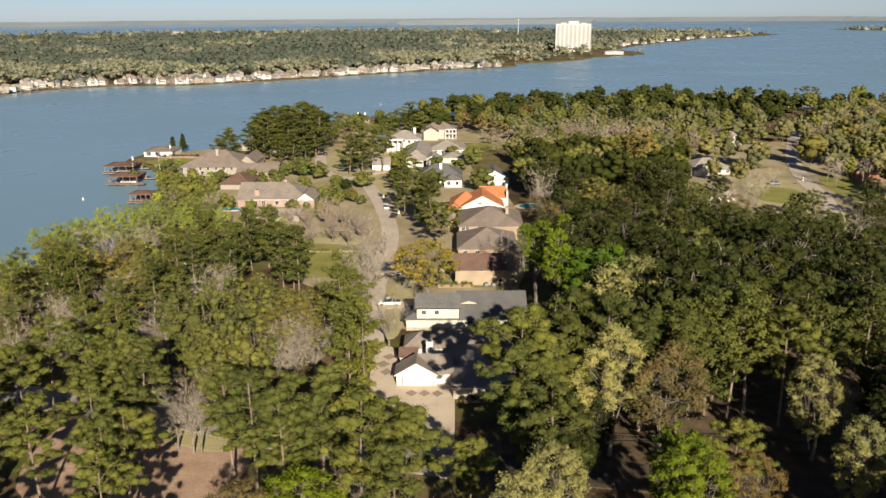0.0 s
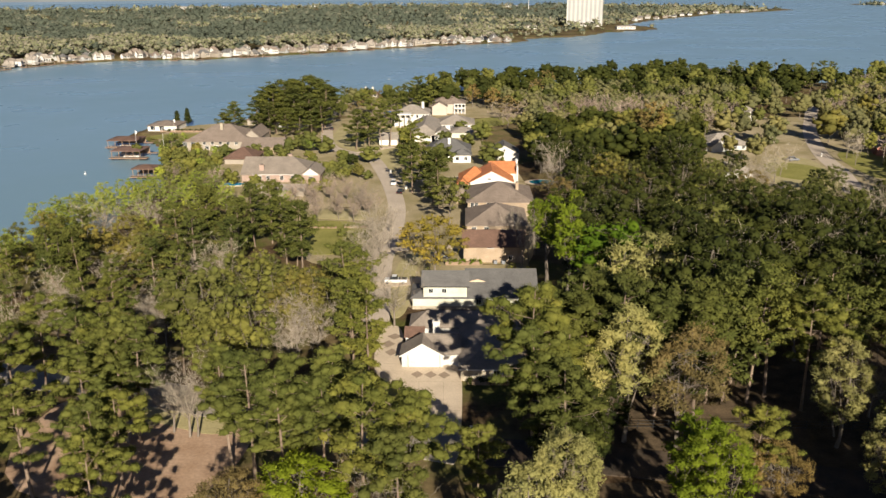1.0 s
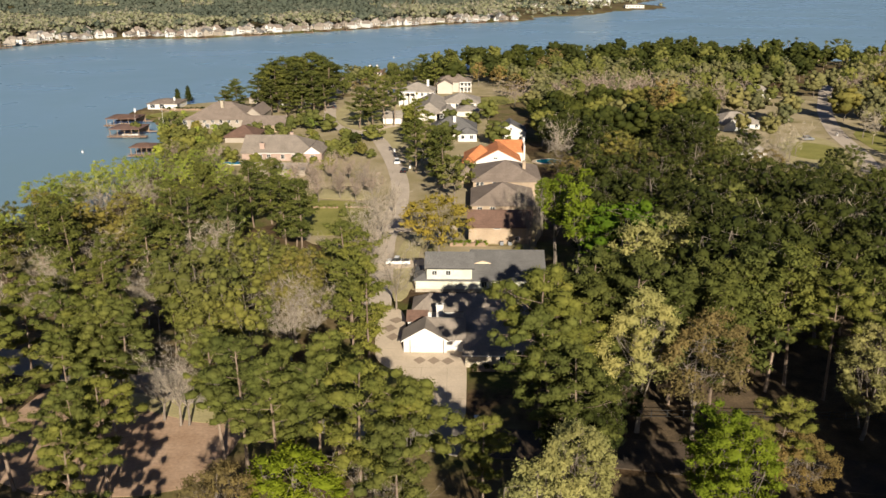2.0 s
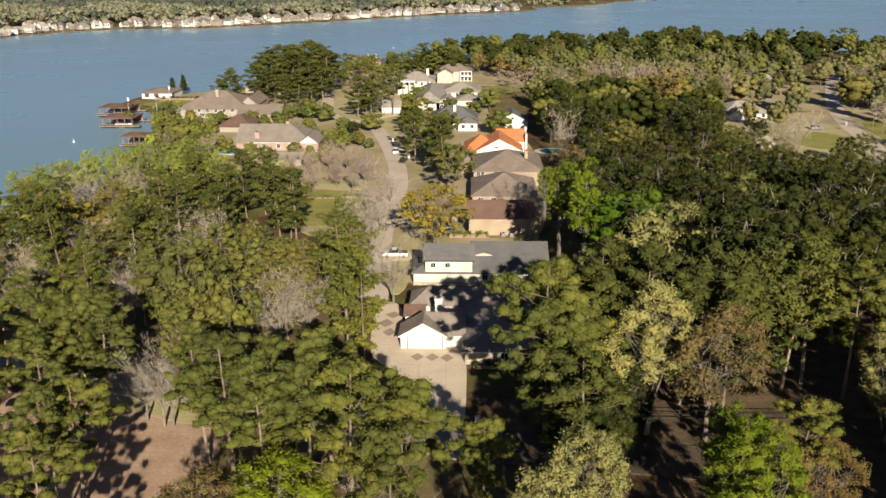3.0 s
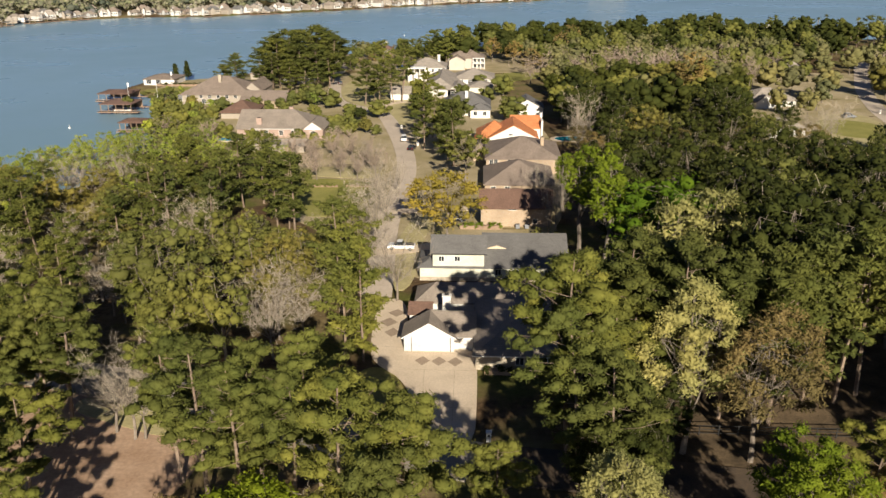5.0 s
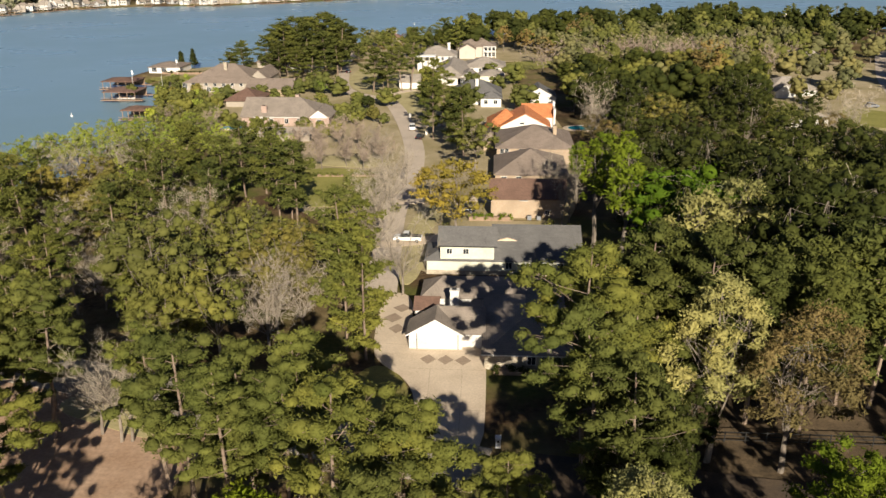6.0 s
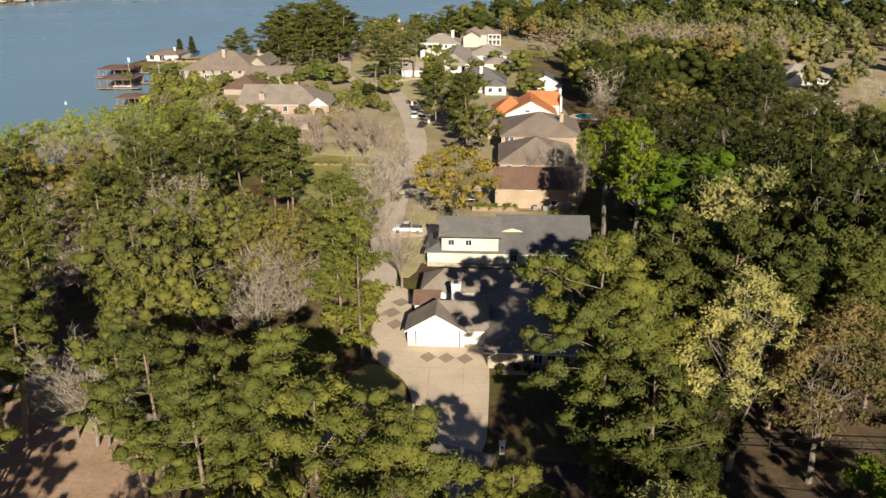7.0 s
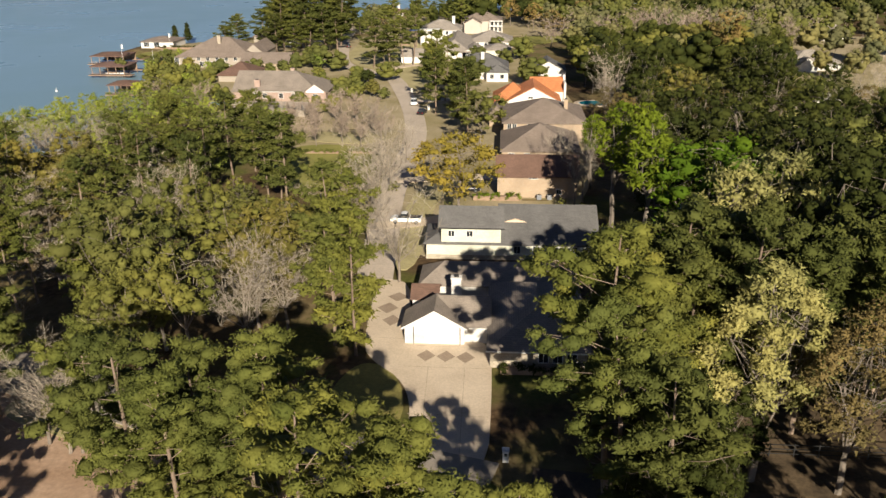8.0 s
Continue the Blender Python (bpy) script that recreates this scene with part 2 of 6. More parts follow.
L_GOLD = leafy("golden_olive_leaves", (0.128, 0.118, 0.026), (0.2, 0.182, 0.048), 0.1, 0.2)
L_YELLOW = leafy("yellow_spring_leaves", (0.265, 0.21, 0.03), (0.385, 0.305, 0.058), 0.1, 0.27)
M_CREAMSTONE = surf("cream_rendered_wall", (0.44, 0.4, 0.345), (0.52, 0.475, 0.41), 0.3, 0.85, 3, 0.15)
L_RUST = leafy("rusty_leaves", (0.14, 0.108, 0.04), (0.215, 0.17, 0.068), 0.2, 0.2)
# Far foliage: greyer, bluer and lighter stops put haze into the colour.
L_FAR = far_leafy("hazed_spring_woods", [(0.36, (0.11, 0.12, 0.075)), (0.42, (0.2, 0.185, 0.135)), (0.48, (0.16, 0.175, 0.085)), (0.53, (0.23, 0.21, 0.155)), (0.58, (0.18, 0.2, 0.095)), (0.64, (0.24, 0.22, 0.17))])
L_FARDARK = far_leafy("hazed_pine_woods", [(0.36, (0.065, 0.078, 0.058)), (0.5, (0.08, 0.094, 0.068)), (0.6, (0.095, 0.105, 0.076)), (0.7, (0.15, 0.15, 0.11))], 0.018)
# Blue-grey base colour paints the haze over the horizon land.
M_HAZY_HILL = surf("hazed_land", (0.2, 0.235, 0.25), (0.26, 0.285, 0.3), 0.002, 0.9, 0.01, 0.1, 0)
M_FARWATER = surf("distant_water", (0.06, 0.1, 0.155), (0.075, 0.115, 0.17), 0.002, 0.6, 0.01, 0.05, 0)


# ---- building helpers ----
def link_mesh(name, bm, mat, parent=None, label="", smooth=False):
    me = bpy.data.meshes.new(name)
    bmesh.ops.recalc_face_normals(bm, faces=bm.faces)
    bm.to_mesh(me)
    bm.free()
    me.materials.append(mat)
    if smooth:
        for p in me.polygons:
            p.use_smooth = True
    ob = new(name, me)
    if parent:
        ob.parent = parent
    if label:
        ob["label"] = label
    return ob


def part(name, bm, material, parent, label=""):
    return link_mesh(name, bm, material, parent, label)


def raw_mesh(name, verts, faces, mat, smooth=False):
    me = bpy.data.meshes.new(name)
    me.from_pydata([tuple(v) for v in verts], [], faces)
    if smooth:
        me.polygons.foreach_set("use_smooth", [True] * len(faces))
    me.materials.append(mat)
    me.update()
    return me


def thing(name, m, label, category, group="", kind=""):
    ob = new(name)
    ob.matrix_basis = m
    return tagged(ob, label, category, group, kind)


def add_box(bm, x0, x1, y0, y1, z0, z1):
    v = [bm.verts.new((x, y, z)) for z in (z0, z1) for x, y in ((x0, y0), (x1, y0), (x1, y1), (x0, y1))]
    for f in ((0, 1, 2, 3), (4, 5, 6, 7), (0, 1, 5, 4), (1, 2, 6, 5), (2, 3, 7, 6), (3, 0, 4, 7)):
        bm.faces.new([v[i] for i in f])


def box(x0, x1, y0, y1, z0, z1, bevel=0.0):
    bm = bmesh.new()
    add_box(bm, x0, x1, y0, y1, z0, z1)
    if bevel:
        bmesh.ops.bevel(bm, geom=bm.edges[:], offset=bevel, segments=2, affect="EDGES", profile=0.5)
    return bm


def add_tube(bm, a, b, r0, r1, n=6):
    a, b = Vector(a), Vector(b)
    q = (b - a).to_track_quat("Z", "Y")
    rings = []
    for c, r in ((a, r0), (b, r1)):
        rings.append([bm.verts.new(c + q @ Vector((r * math.cos(k * math.tau / n), r * math.sin(k * math.tau / n), 0))) for k in range(n)])
    for k in range(n):
        bm.faces.new((rings[0][k], rings[0][(k + 1) % n], rings[1][(k + 1) % n], rings[1][k]))
    bm.faces.new(rings[0])
    bm.faces.new(rings[1])


def tube(a, b, r0, r1=None, n=8):
    bm = bmesh.new()
    add_tube(bm, a, b, r0, r0 if r1 is None else r1, n)
    return bm


def hip_solid(x0, x1, y0, y1, ze, zr, axis, hip=True, th=0.2):
    """A roof with its eaves' thickness, ridge along x or y, hipped or gabled ends."""
    bm = bmesh.new()
    w = (y1 - y0) / 2 if axis == "x" else (x1 - x0) / 2
    inset = min(w, ((x1 - x0) if axis == "x" else (y1 - y0)) / 2 - 0.01) if hip else 0.0
    xm, ym = (x0 + x1) / 2, (y0 + y1) / 2
    corners = ((x0, y0), (x1, y0), (x1, y1), (x0, y1))
    lo = [bm.verts.new((x, y, ze - th)) for x, y in corners]
    up = [bm.verts.new((x, y, ze)) for x, y in corners]
    ends = ((x0 + inset, ym), (x1 - inset, ym)) if axis == "x" else ((xm, y0 + inset), (xm, y1 - inset))
    r = [bm.verts.new((x, y, zr)) for x, y in ends]
    if hip:
        bm.faces.new(lo)
        rl = None
    else:
        rl = [bm.verts.new((x, y, zr - th * 1.1)) for x, y in ends]
    if axis == "x":
        slopes, gables = (((0, 1), (0, 1)), ((2, 3), (1, 0))), ((3, 0, 0), (1, 2, 1))
    else:
        slopes, gables = (((1, 2), (0, 1)), ((3, 0), (1, 0))), ((0, 1, 0), (2, 3, 1))
    for (a, b), (c, d) in slopes:
        bm.faces.new((up[a], up[b], r[d], r[c]))
        bm.faces.new((lo[a], lo[b], up[b], up[a]))
        if rl:
            bm.faces.new((lo[b], lo[a], rl[c], rl[d]))
    for a, b, c in gables:
        if hip:
            bm.faces.new((up[a], up[b], r[c]))
            bm.faces.new((lo[a], lo[b], up[b], up[a]))
        else:
            bm.faces.new((lo[a], up[a], r[c], rl[c]))
            bm.faces.new((up[b], lo[b], rl[c], r[c]))
    return bm


def wall_solid(x0, x1, y0, y1, z0, ze, zr=None, axis="x"):
    """A block of walls; with zr its gable ends rise to the ridge."""
    bm = bmesh.new()
    if zr is None:
        add_box(bm, x0, x1, y0, y1, z0, ze)
        return bm
    if axis == "y":
        prof = [(x0, z0), (x1, z0), (x1, ze), ((x0 + x1) / 2, zr), (x0, ze)]
        a = [bm.verts.new((p, y0, z)) for p, z in prof]
        b = [bm.verts.new((p, y1, z)) for p, z in prof]
    else:
        prof = [(y0, z0), (y1, z0), (y1, ze), ((y0 + y1) / 2, zr), (y0, ze)]
        a = [bm.verts.new((x0, p, z)) for p, z in prof]
        b = [bm.verts.new((x1, p, z)) for p, z in prof]
    bm.faces.new(a)
    bm.faces.new(b)
    for k in range(5):
        bm.faces.new((a[k], a[(k + 1) % 5], b[(k + 1) % 5], b[k]))
    return bm


def wing(root, x0, x1, y0, y1, ze, zr, walls, roof, axis="x", hip=True, over=0.45, z0=-0.3, trim=None):
    """A block of a house: walls, roof and gutter boards."""
    drop = over * (zr - ze) / max(0.5, ((y1 - y0) if axis == "x" else (x1 - x0)) / 2)
    part("wall", wall_solid(x0, x1, y0, y1, z0, ze, None if hip else zr - 0.12, axis), walls, root)
    top = ze + 0.1
    ox, oy = (over, over) if hip or axis == "x" else (over, over * 0.7)
    part("roof", hip_solid(x0 - ox, x1 + ox, y0 - oy, y1 + oy, top - drop, zr + 0.1, axis, hip), roof, root)
    if trim:
        z = top - drop
        for a, b, c, d in ((x0 - ox - 0.06, x1 + ox + 0.06, y0 - oy - 0.06, y0 - oy - 0.003), (x0 - ox - 0.06, x1 + ox + 0.06, y1 + oy + 0.003, y1 + oy + 0.06)) if axis == "x" or hip else ():
            part("gutter", box(a, b, c, d, z - 0.2, z - 0.03), trim, root)


def window(root, x, y, z, w, h, face="s", bars=1):
    """A window on a wall: its frame, glass and bars. face: the side that the wall looks to."""
    turn = {"s": 0, "e": 90, "n": 180, "w": -90}[face]
    m = pose(x, y, z, 0, 0, turn)
    bm = bmesh.new()
    t = 0.09
    for a in ((-w / 2 - t, w / 2 + t, h / 2, h / 2 + t), (-w / 2 - t, w / 2 + t, -h / 2 - t, -h / 2), (-w / 2 - t, -w / 2, -h / 2, h / 2), (w / 2, w / 2 + t, -h / 2, h / 2)):
        add_box(bm, a[0], a[1], -0.07, 0.02, a[2], a[3])
    for k in range(bars):
        c = -w / 2 + w * (k + 1) / (bars + 1)
        add_box(bm, c - 0.03, c + 0.03, -0.05, 0.0, -h / 2, h / 2)
    f = part("window", bm, M_TRIM, root, "white-framed window")
    f.matrix_basis = m
    part("pane", box(-w / 2, w / 2, -0.03, 0.01, -h / 2, h / 2), M_GLASS, f, "dark glass")


def chimney(root, x, y, z0, z1, w, d, mat):
    bm = bmesh.new()
    add_box(bm, x - w / 2, x + w / 2, y - d / 2, y + d / 2, z0, z1)
    add_box(bm, x - w / 2 - 0.1, x + w / 2 + 0.1, y - d / 2 - 0.1, y + d / 2 + 0.1, z1, z1 + 0.2)
    c = part("chimney", bm, mat, root)
    part("flue", box(x - w / 4, x + w / 4, y - d / 4, y + d / 4, z1 + 0.2, z1 + 0.45), M_DARKMETAL, c)


# ---- ground, water, roads ----
def inside_dist(px, py, poly):
    """Signed distance to a closed outline, positive inside."""
    n = len(poly)
    best = np.full(px.shape, 1e9)
    ins = np.zeros(px.shape, bool)
    for i in range(n):
        (ax, ay), (bx, by) = poly[i], poly[(i + 1) % n]
        dx, dy = bx - ax, by - ay
        t = np.clip(((px - ax) * dx + (py - ay) * dy) / (dx * dx + dy * dy), 0, 1)
        best = np.minimum(best, np.hypot(px - ax - t * dx, py - ay - t * dy))
        if ay != by:
            cross = (ay > py) != (by > py)
            ins ^= cross & (px < (bx - ax) * (py - ay) / (by - ay) + ax)
    return np.where(ins, best, -best)


PENINSULA = [(-420, -400), (-400, -80), (-330, 60), (-240, 150), (-170, 200), (-132, 214), (-110, 222), (-104, 236), (-112, 256),
             (-108, 276), (-110, 300), (-122, 318), (-130, 345), (-142, 362), (-150, 378), (-163, 392), (-161, 409), (-134, 419), (-114, 442), (-108, 490),
             (-70, 535), (-3, 560), (79, 592), (167, 618), (245, 604), (310, 590), (420, 560), (600, 500), (760, 300), (800, -400)]
FAR_LAND = [(-520, 660), (-425, 715), (-404, 775), (-351, 822), (-276, 826), (-190, 883), (-105, 959), (-33, 1019), (61, 1074), (85, 1100),
            (78, 1150), (158, 1189), (226, 1303), (315, 1378), (330, 1420), (300, 1560), (385, 1747), (422, 1803), (646, 2143), (833, 2302),
            (966, 2443), (980, 2520), (760, 2900), (300, 3200), (-600, 3300), (-1500, 3000), (-2600, 2700), (-2600, 600)]
FAR_SHORE = [(-4000, 4820), (4000, 4820), (4000, 5200), (-4000, 5200)]
SPIT = [(1330, 3150), (1420, 2900), (1800, 2700), (2600, 2500), (2600, 2900), (1700, 3200)]


def land_dist(px, py):
    d = inside_dist(px, py, PENINSULA)
    for poly in (FAR_LAND, FAR_SHORE, SPIT):
        d = np.maximum(d, inside_dist(px, py, poly))
    return d


def land_height(px, py):
    d = land_dist(px, py)
    wob = np.sin(px * 0.11) * 1.3 + np.sin(py * 0.13 + 1) * 1.3 + np.sin((px + py) * 0.31) * 0.5
    far = np.clip((py - 2200) / 2200, 0, 1)
    return np.clip((d + wob) * 0.45 - 1.2, -4, 0) + np.clip((d - 30) / 300, 0, 1) * far * 4 + 0.06 * np.sin(px * 0.21) * np.sin(py * 0.17)


def lines(a, b, step, out_lo, out_hi, grow=1.14):
    xs = list(np.arange(a, b + 0.01, step))
    s = step
    while xs[-1] < out_hi:
        s *= grow
        xs.append(xs[-1] + s)
    s = step
    while xs[0] > out_lo:
        s *= grow
        xs.insert(0, xs[0] - s)
    return np.array(xs)


gx, gy = lines(-190, 330, 5, -3800, 3800), lines(60, 630, 5, -420, 5000, 1.045)
GX, GY = np.meshgrid(gx, gy)
GZ = land_height(GX, GY)
nx = len(gx)
gfaces = [(j * nx + i, j * nx + i + 1, (j + 1) * nx + i + 1, (j + 1) * nx + i) for j in range(len(gy) - 1) for i in range(nx - 1)]
me = raw_mesh("ground", np.stack([GX, GY, GZ], -1).reshape(-1, 3), gfaces, M_GROUND)
tagged(new("ground", me), "brown leaf litter and dry winter grass by a lake", "ground", kind="structure")
bm = bmesh.new()
bm.faces.new([bm.verts.new(v) for v in ((-3900, -420, -1.5), (3900, -420, -1.5), (3900, 4950, -1.5), (-3900, 4950, -1.5))])
tagged(link_mesh("water", bm, M_WATER), "calm blue lake with faint ripples", "water", kind="structure")


def ribbon(name, pts, width, z, mat, label, category, th=0.12):
    """A road or path of even width along a smooth line."""
    P = [Vector((x, y)) for x, y in pts]
    fine = []
    for i in range(len(P) - 1):
        p0, p1, p2, p3 = P[max(i - 1, 0)], P[i], P[i + 1], P[min(i + 2, len(P) - 1)]
        for k in range(6):
            t = k / 6
            fine.append(0.5 * (2 * p1 + (p2 - p0) * t + (2 * p0 - 5 * p1 + 4 * p2 - p3) * t * t + (3 * p1 - p0 - 3 * p2 + p3) * t ** 3))
    fine.append(P[-1])
    bm = bmesh.new()
    prev = None
    for i, c in enumerate(fine):
        d = (fine[min(i + 1, len(fine) - 1)] - fine[max(i - 1, 0)]).normalized()
        n = Vector((-d.y, d.x)) * width / 2
        row = [bm.verts.new((*(c + n), z)), bm.verts.new((*(c - n), z)), bm.verts.new((*(c - n), z - th)), bm.verts.new((*(c + n), z - th))]
        if prev:
            for k in range(4):
                bm.faces.new((prev[k], prev[(k + 1) % 4], row[(k + 1) % 4], row[k]))
        else:
            bm.faces.new(row)
        prev = row
    bm.faces.new(prev)
    return tagged(link_mesh(name, bm, mat), label, category, kind="structure")


def sheet(name, pts, z, mat, label, category, th=0.12):
    """A flat patch of ground with a smoothed outline."""
    P = [Vector((x, y)) for x, y in pts]
    for _ in range(2):
        P = [q for i, p in enumerate(P) for q in (p * 0.75 + P[(i + 1) % len(P)] * 0.25, p * 0.25 + P[(i + 1) % len(P)] * 0.75)]
    bm = bmesh.new()
    a = [bm.verts.new((*p, z)) for p in P]
    b = [bm.verts.new((*p, z - th)) for p in P]
    bm.faces.new(a)
    bm.faces.new(b)
    for k in range(len(P)):
        bm.faces.new((a[k], a[(k + 1) % len(P)], b[(k + 1) % len(P)], b[k]))
    return tagged(link_mesh(name, bm, mat), label, category, kind="structure")


STREET = [(120, 84), (60, 100), (25, 106), (0, 109), (-25, 116), (-50, 125), (-80, 132), (-110, 136)]
LANE = [(-18, 156), (-19, 170), (-21, 200), (-20.5, 235), (-23, 262), (-30, 297), (-39, 328), (-55, 345), (-62, 362), (-68, 395), (-73, 425), (-76, 460), (-90, 490)]
EAST_ROAD = [(118, 240), (132, 270), (141, 300), (148, 335), (162, 380), (178, 420), (200, 470), (230, 520)]
ribbon("road", STREET[3:], 8, 0.24, M_ASPHALT, "pale worn street below tall pines", "road", 0.3)
ribbon("road", [(120, 84), (60, 100), (25, 106), (4, 108.6)], 7.6, 0.236, M_SHADE_ROAD, "asphalt street darkened as by tree shade, strewn with pine straw", "road", 0.3)
ribbon("road", LANE, 5.6, 0.16, M_ROAD, "pale worn concrete lane between the houses", "road")
ribbon("road", EAST_ROAD, 6.5, 0.1, M_ROAD, "pale concrete road among trees", "road")
ribbon("road", [(-45, 337), (-38, 346), (-32, 352)], 4, 0.2, M_CONC, "pale concrete side drive", "driveway")
ribbon("road", [(-26, 178), (-14, 181), (-5, 186)], 4, 0.2, M_CONC, "pale concrete parking drive", "driveway")
ribbon("road", [(-21, 206), (-6, 209), (2, 209)], 3.5, 0.2, M_CONC, "pale concrete side drive", "driveway")
ribbon("road", [(-26, 285), (-12, 290), (-2, 292)], 3.5, 0.2, M_CONC, "pale concrete side drive", "driveway")
sheet("lawn", [(-102, 262), (-58, 254), (-50, 203), (-20, 184), (-12, 160), (20, 184), (24, 300), (6, 345), (8, 440), (-60, 440), (-76, 420), (-140, 420), (-150, 380), (-130, 350), (-112, 300)], 0.05, M_YARD, "dry winter lawns and mulch between houses", "lawn", 0.4)
sheet("lawn", [(-60, 300), (-34, 345), (-42, 400), (-62, 420), (-64, 380), (-56, 352), (-42, 338)], 0.13, M_DRYGRASS, "tan dry winter lawn", "lawn")
sheet("lawn", [(-30, 300), (-24, 310), (-26, 350), (-36, 350), (-38, 334)], 0.13, M_DRYGRASS, "tan dry winter lawn", "lawn")
sheet("lawn", [(-36, 352), (-30, 352), (-30, 410), (-58, 420), (-60, 380), (-55, 356)], 0.1, M_DRYGRASS, "tan dry winter lawn", "lawn")
sheet("lawn", [(-52, 202), (-26, 202), (-25, 232), (-52, 236)], 0.13, M_LAWN, "mown green lawn", "lawn")
sheet("lawn", [(-52, 238), (-27, 234), (-27, 246), (-52, 248)], 0.11, M_DRYGRASS, "tan garden bed with dry mulch", "garden bed")
sheet("lawn", [(-17, 160), (-11.5, 160), (-12, 200), (-2, 206), (-17, 206)], 0.13, M_DRYGRASS, "tan dry winter lawn", "lawn")
sheet("lawn", [(-62, 436), (8, 436), (58, 432), (40, 500), (-10, 545), (-78, 520), (-100, 470)], 0.06, M_YARD, "dry winter lawns near the tip of the point", "lawn", 0.4)
sheet("lawn", [(-3, 400), (10, 402), (34, 425), (26, 440), (2, 430)], 0.13, M_LAWN, "green lawn", "lawn")
sheet("lawn", [(-150, 372), (-118, 372), (-116, 388), (-150, 386)], 0.13, M_LAWN, "green lawn by the water", "lawn")
sheet("lawn", [(88, 262), (122, 250), (165, 290), (200, 330), (200, 420), (170, 440), (120, 420), (92, 340)], 0.05, M_YARD, "dry winter yards along the east road", "lawn", 0.4)
sheet("lawn", [(108, 262), (128, 268), (138, 300), (140, 330), (124, 330), (112, 296)], 0.09, M_DRYGRASS, "tan dry winter lawn", "lawn")
sheet("lawn", [(112, 292), (132, 284), (139, 312), (118, 322)], 0.13, M_LAWN, "green lawn", "lawn")
sheet("lawn", [(146, 286), (164, 296), (176, 335), (154, 345)], 0.13, M_LAWN, "green lawn", "lawn")
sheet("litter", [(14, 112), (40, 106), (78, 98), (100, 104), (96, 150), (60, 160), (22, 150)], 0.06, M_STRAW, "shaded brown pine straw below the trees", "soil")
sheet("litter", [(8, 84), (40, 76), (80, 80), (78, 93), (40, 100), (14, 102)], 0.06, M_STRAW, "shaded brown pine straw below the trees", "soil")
sheet("sand", [(-68, 96), (-36, 94), (-32, 108), (-34, 119), (-52, 121), (-70, 128)], 0.07, M_SAND, "bare sandy orange soil with pine straw", "soil")
sheet("lawn", [(-54, 118), (-46, 115), (-38, 112), (-35, 117), (-46, 121.5), (-54, 122)], 0.11, M_DRYGRASS, "dry roadside grass verge", "lawn")
sheet("driveway", [(-9.2, 109), (-0.1, 109), (0.2, 128), (-0.3, 139), (-11, 139), (-12.2, 156), (-17.5, 156), (-16.5, 136), (-14.5, 132), (-10, 127.5), (-8.4, 120)], 0.2, M_CONC, "pale tan concrete driveway", "driveway")
sheet("lawn", [(-17, 131), (-13.5, 131.8), (-10.2, 127.2), (-9.2, 119), (-14, 116), (-19, 122)], 0.16, M_GRASS, "small green front lawn", "lawn")


# ---- houses ----
def near_house():
    h = thing("house", pose(0, 0, 0.05), "low white house with taupe shingle roof and gabled garage", "house")
    wing(h, -7.0, -0.6, 137.5, 144.8, 2.55, 4.85, M_WHITE, M_ROOF_TAUPE, "x", False)
    part("gutter", box(-3.2, -0.1, 136.96, 137.02, 2.2, 2.36), M_TRIM, h)
    wing(h, -11.1, -3.5, 136.7, 141.4, 2.55, 4.85, M_WHITE, M_ROOF_TAUPE, "y", False)
    for sx, ex in ((-11.5, -7.3), (-3.1, -7.3)):
        bm = bmesh.new()
        v = [bm.verts.new(q) for q in ((sx, 136.36, 2.22), (ex, 136.36, 4.72), (ex, 136.36, 4.94), (sx, 136.36, 2.44), (sx, 136.4, 2.22), (ex, 136.4, 4.72), (ex, 136.4, 4.94), (sx, 136.4, 2.44))]
        for q in ((0, 1, 2, 3), (4, 5, 6, 7), (0, 1, 5, 4), (2, 3, 7, 6), (0, 3, 7, 4), (1, 2, 6, 5)):
            bm.faces.new([v[i] for i in q])
        part("barge_board", bm, M_TRIM, h)
    wing(h, -0.2, 11.5, 131.6, 150.5, 2.6, 5.4, M_STONE, M_ROOF_TAUPE, "y", True, trim=M_TRIM)
    wing(h, -10.2, 11.4, 149.8, 156, 2.7, 4.7, M_WHITE, M_ROOF_TAUPE, "x", True)
    wing(h, -11.0, -7.6, 145.2, 149.3, 2.5, 3.6, M_WHITE, M_ROOF_BROWN, "x", False, 0.3)
    chimney(h, -5.0, 145.6, 2.0, 5.4, 1.3, 0.9, M_WSTUCCO)
    part("downpipe", tube((-9.95, 136.62, 0.1), (-9.95, 136.62, 2.6), 0.05), M_DARKMETAL, h)
    part("downpipe", tube((-4.05, 136.62, 0.1), (-4.05, 136.62, 2.6), 0.05), M_DARKMETAL, h)
    for x in (6.2, 7.9, 9.6):
        window(h, x, 131.6, 1.5, 1.1, 1.3)


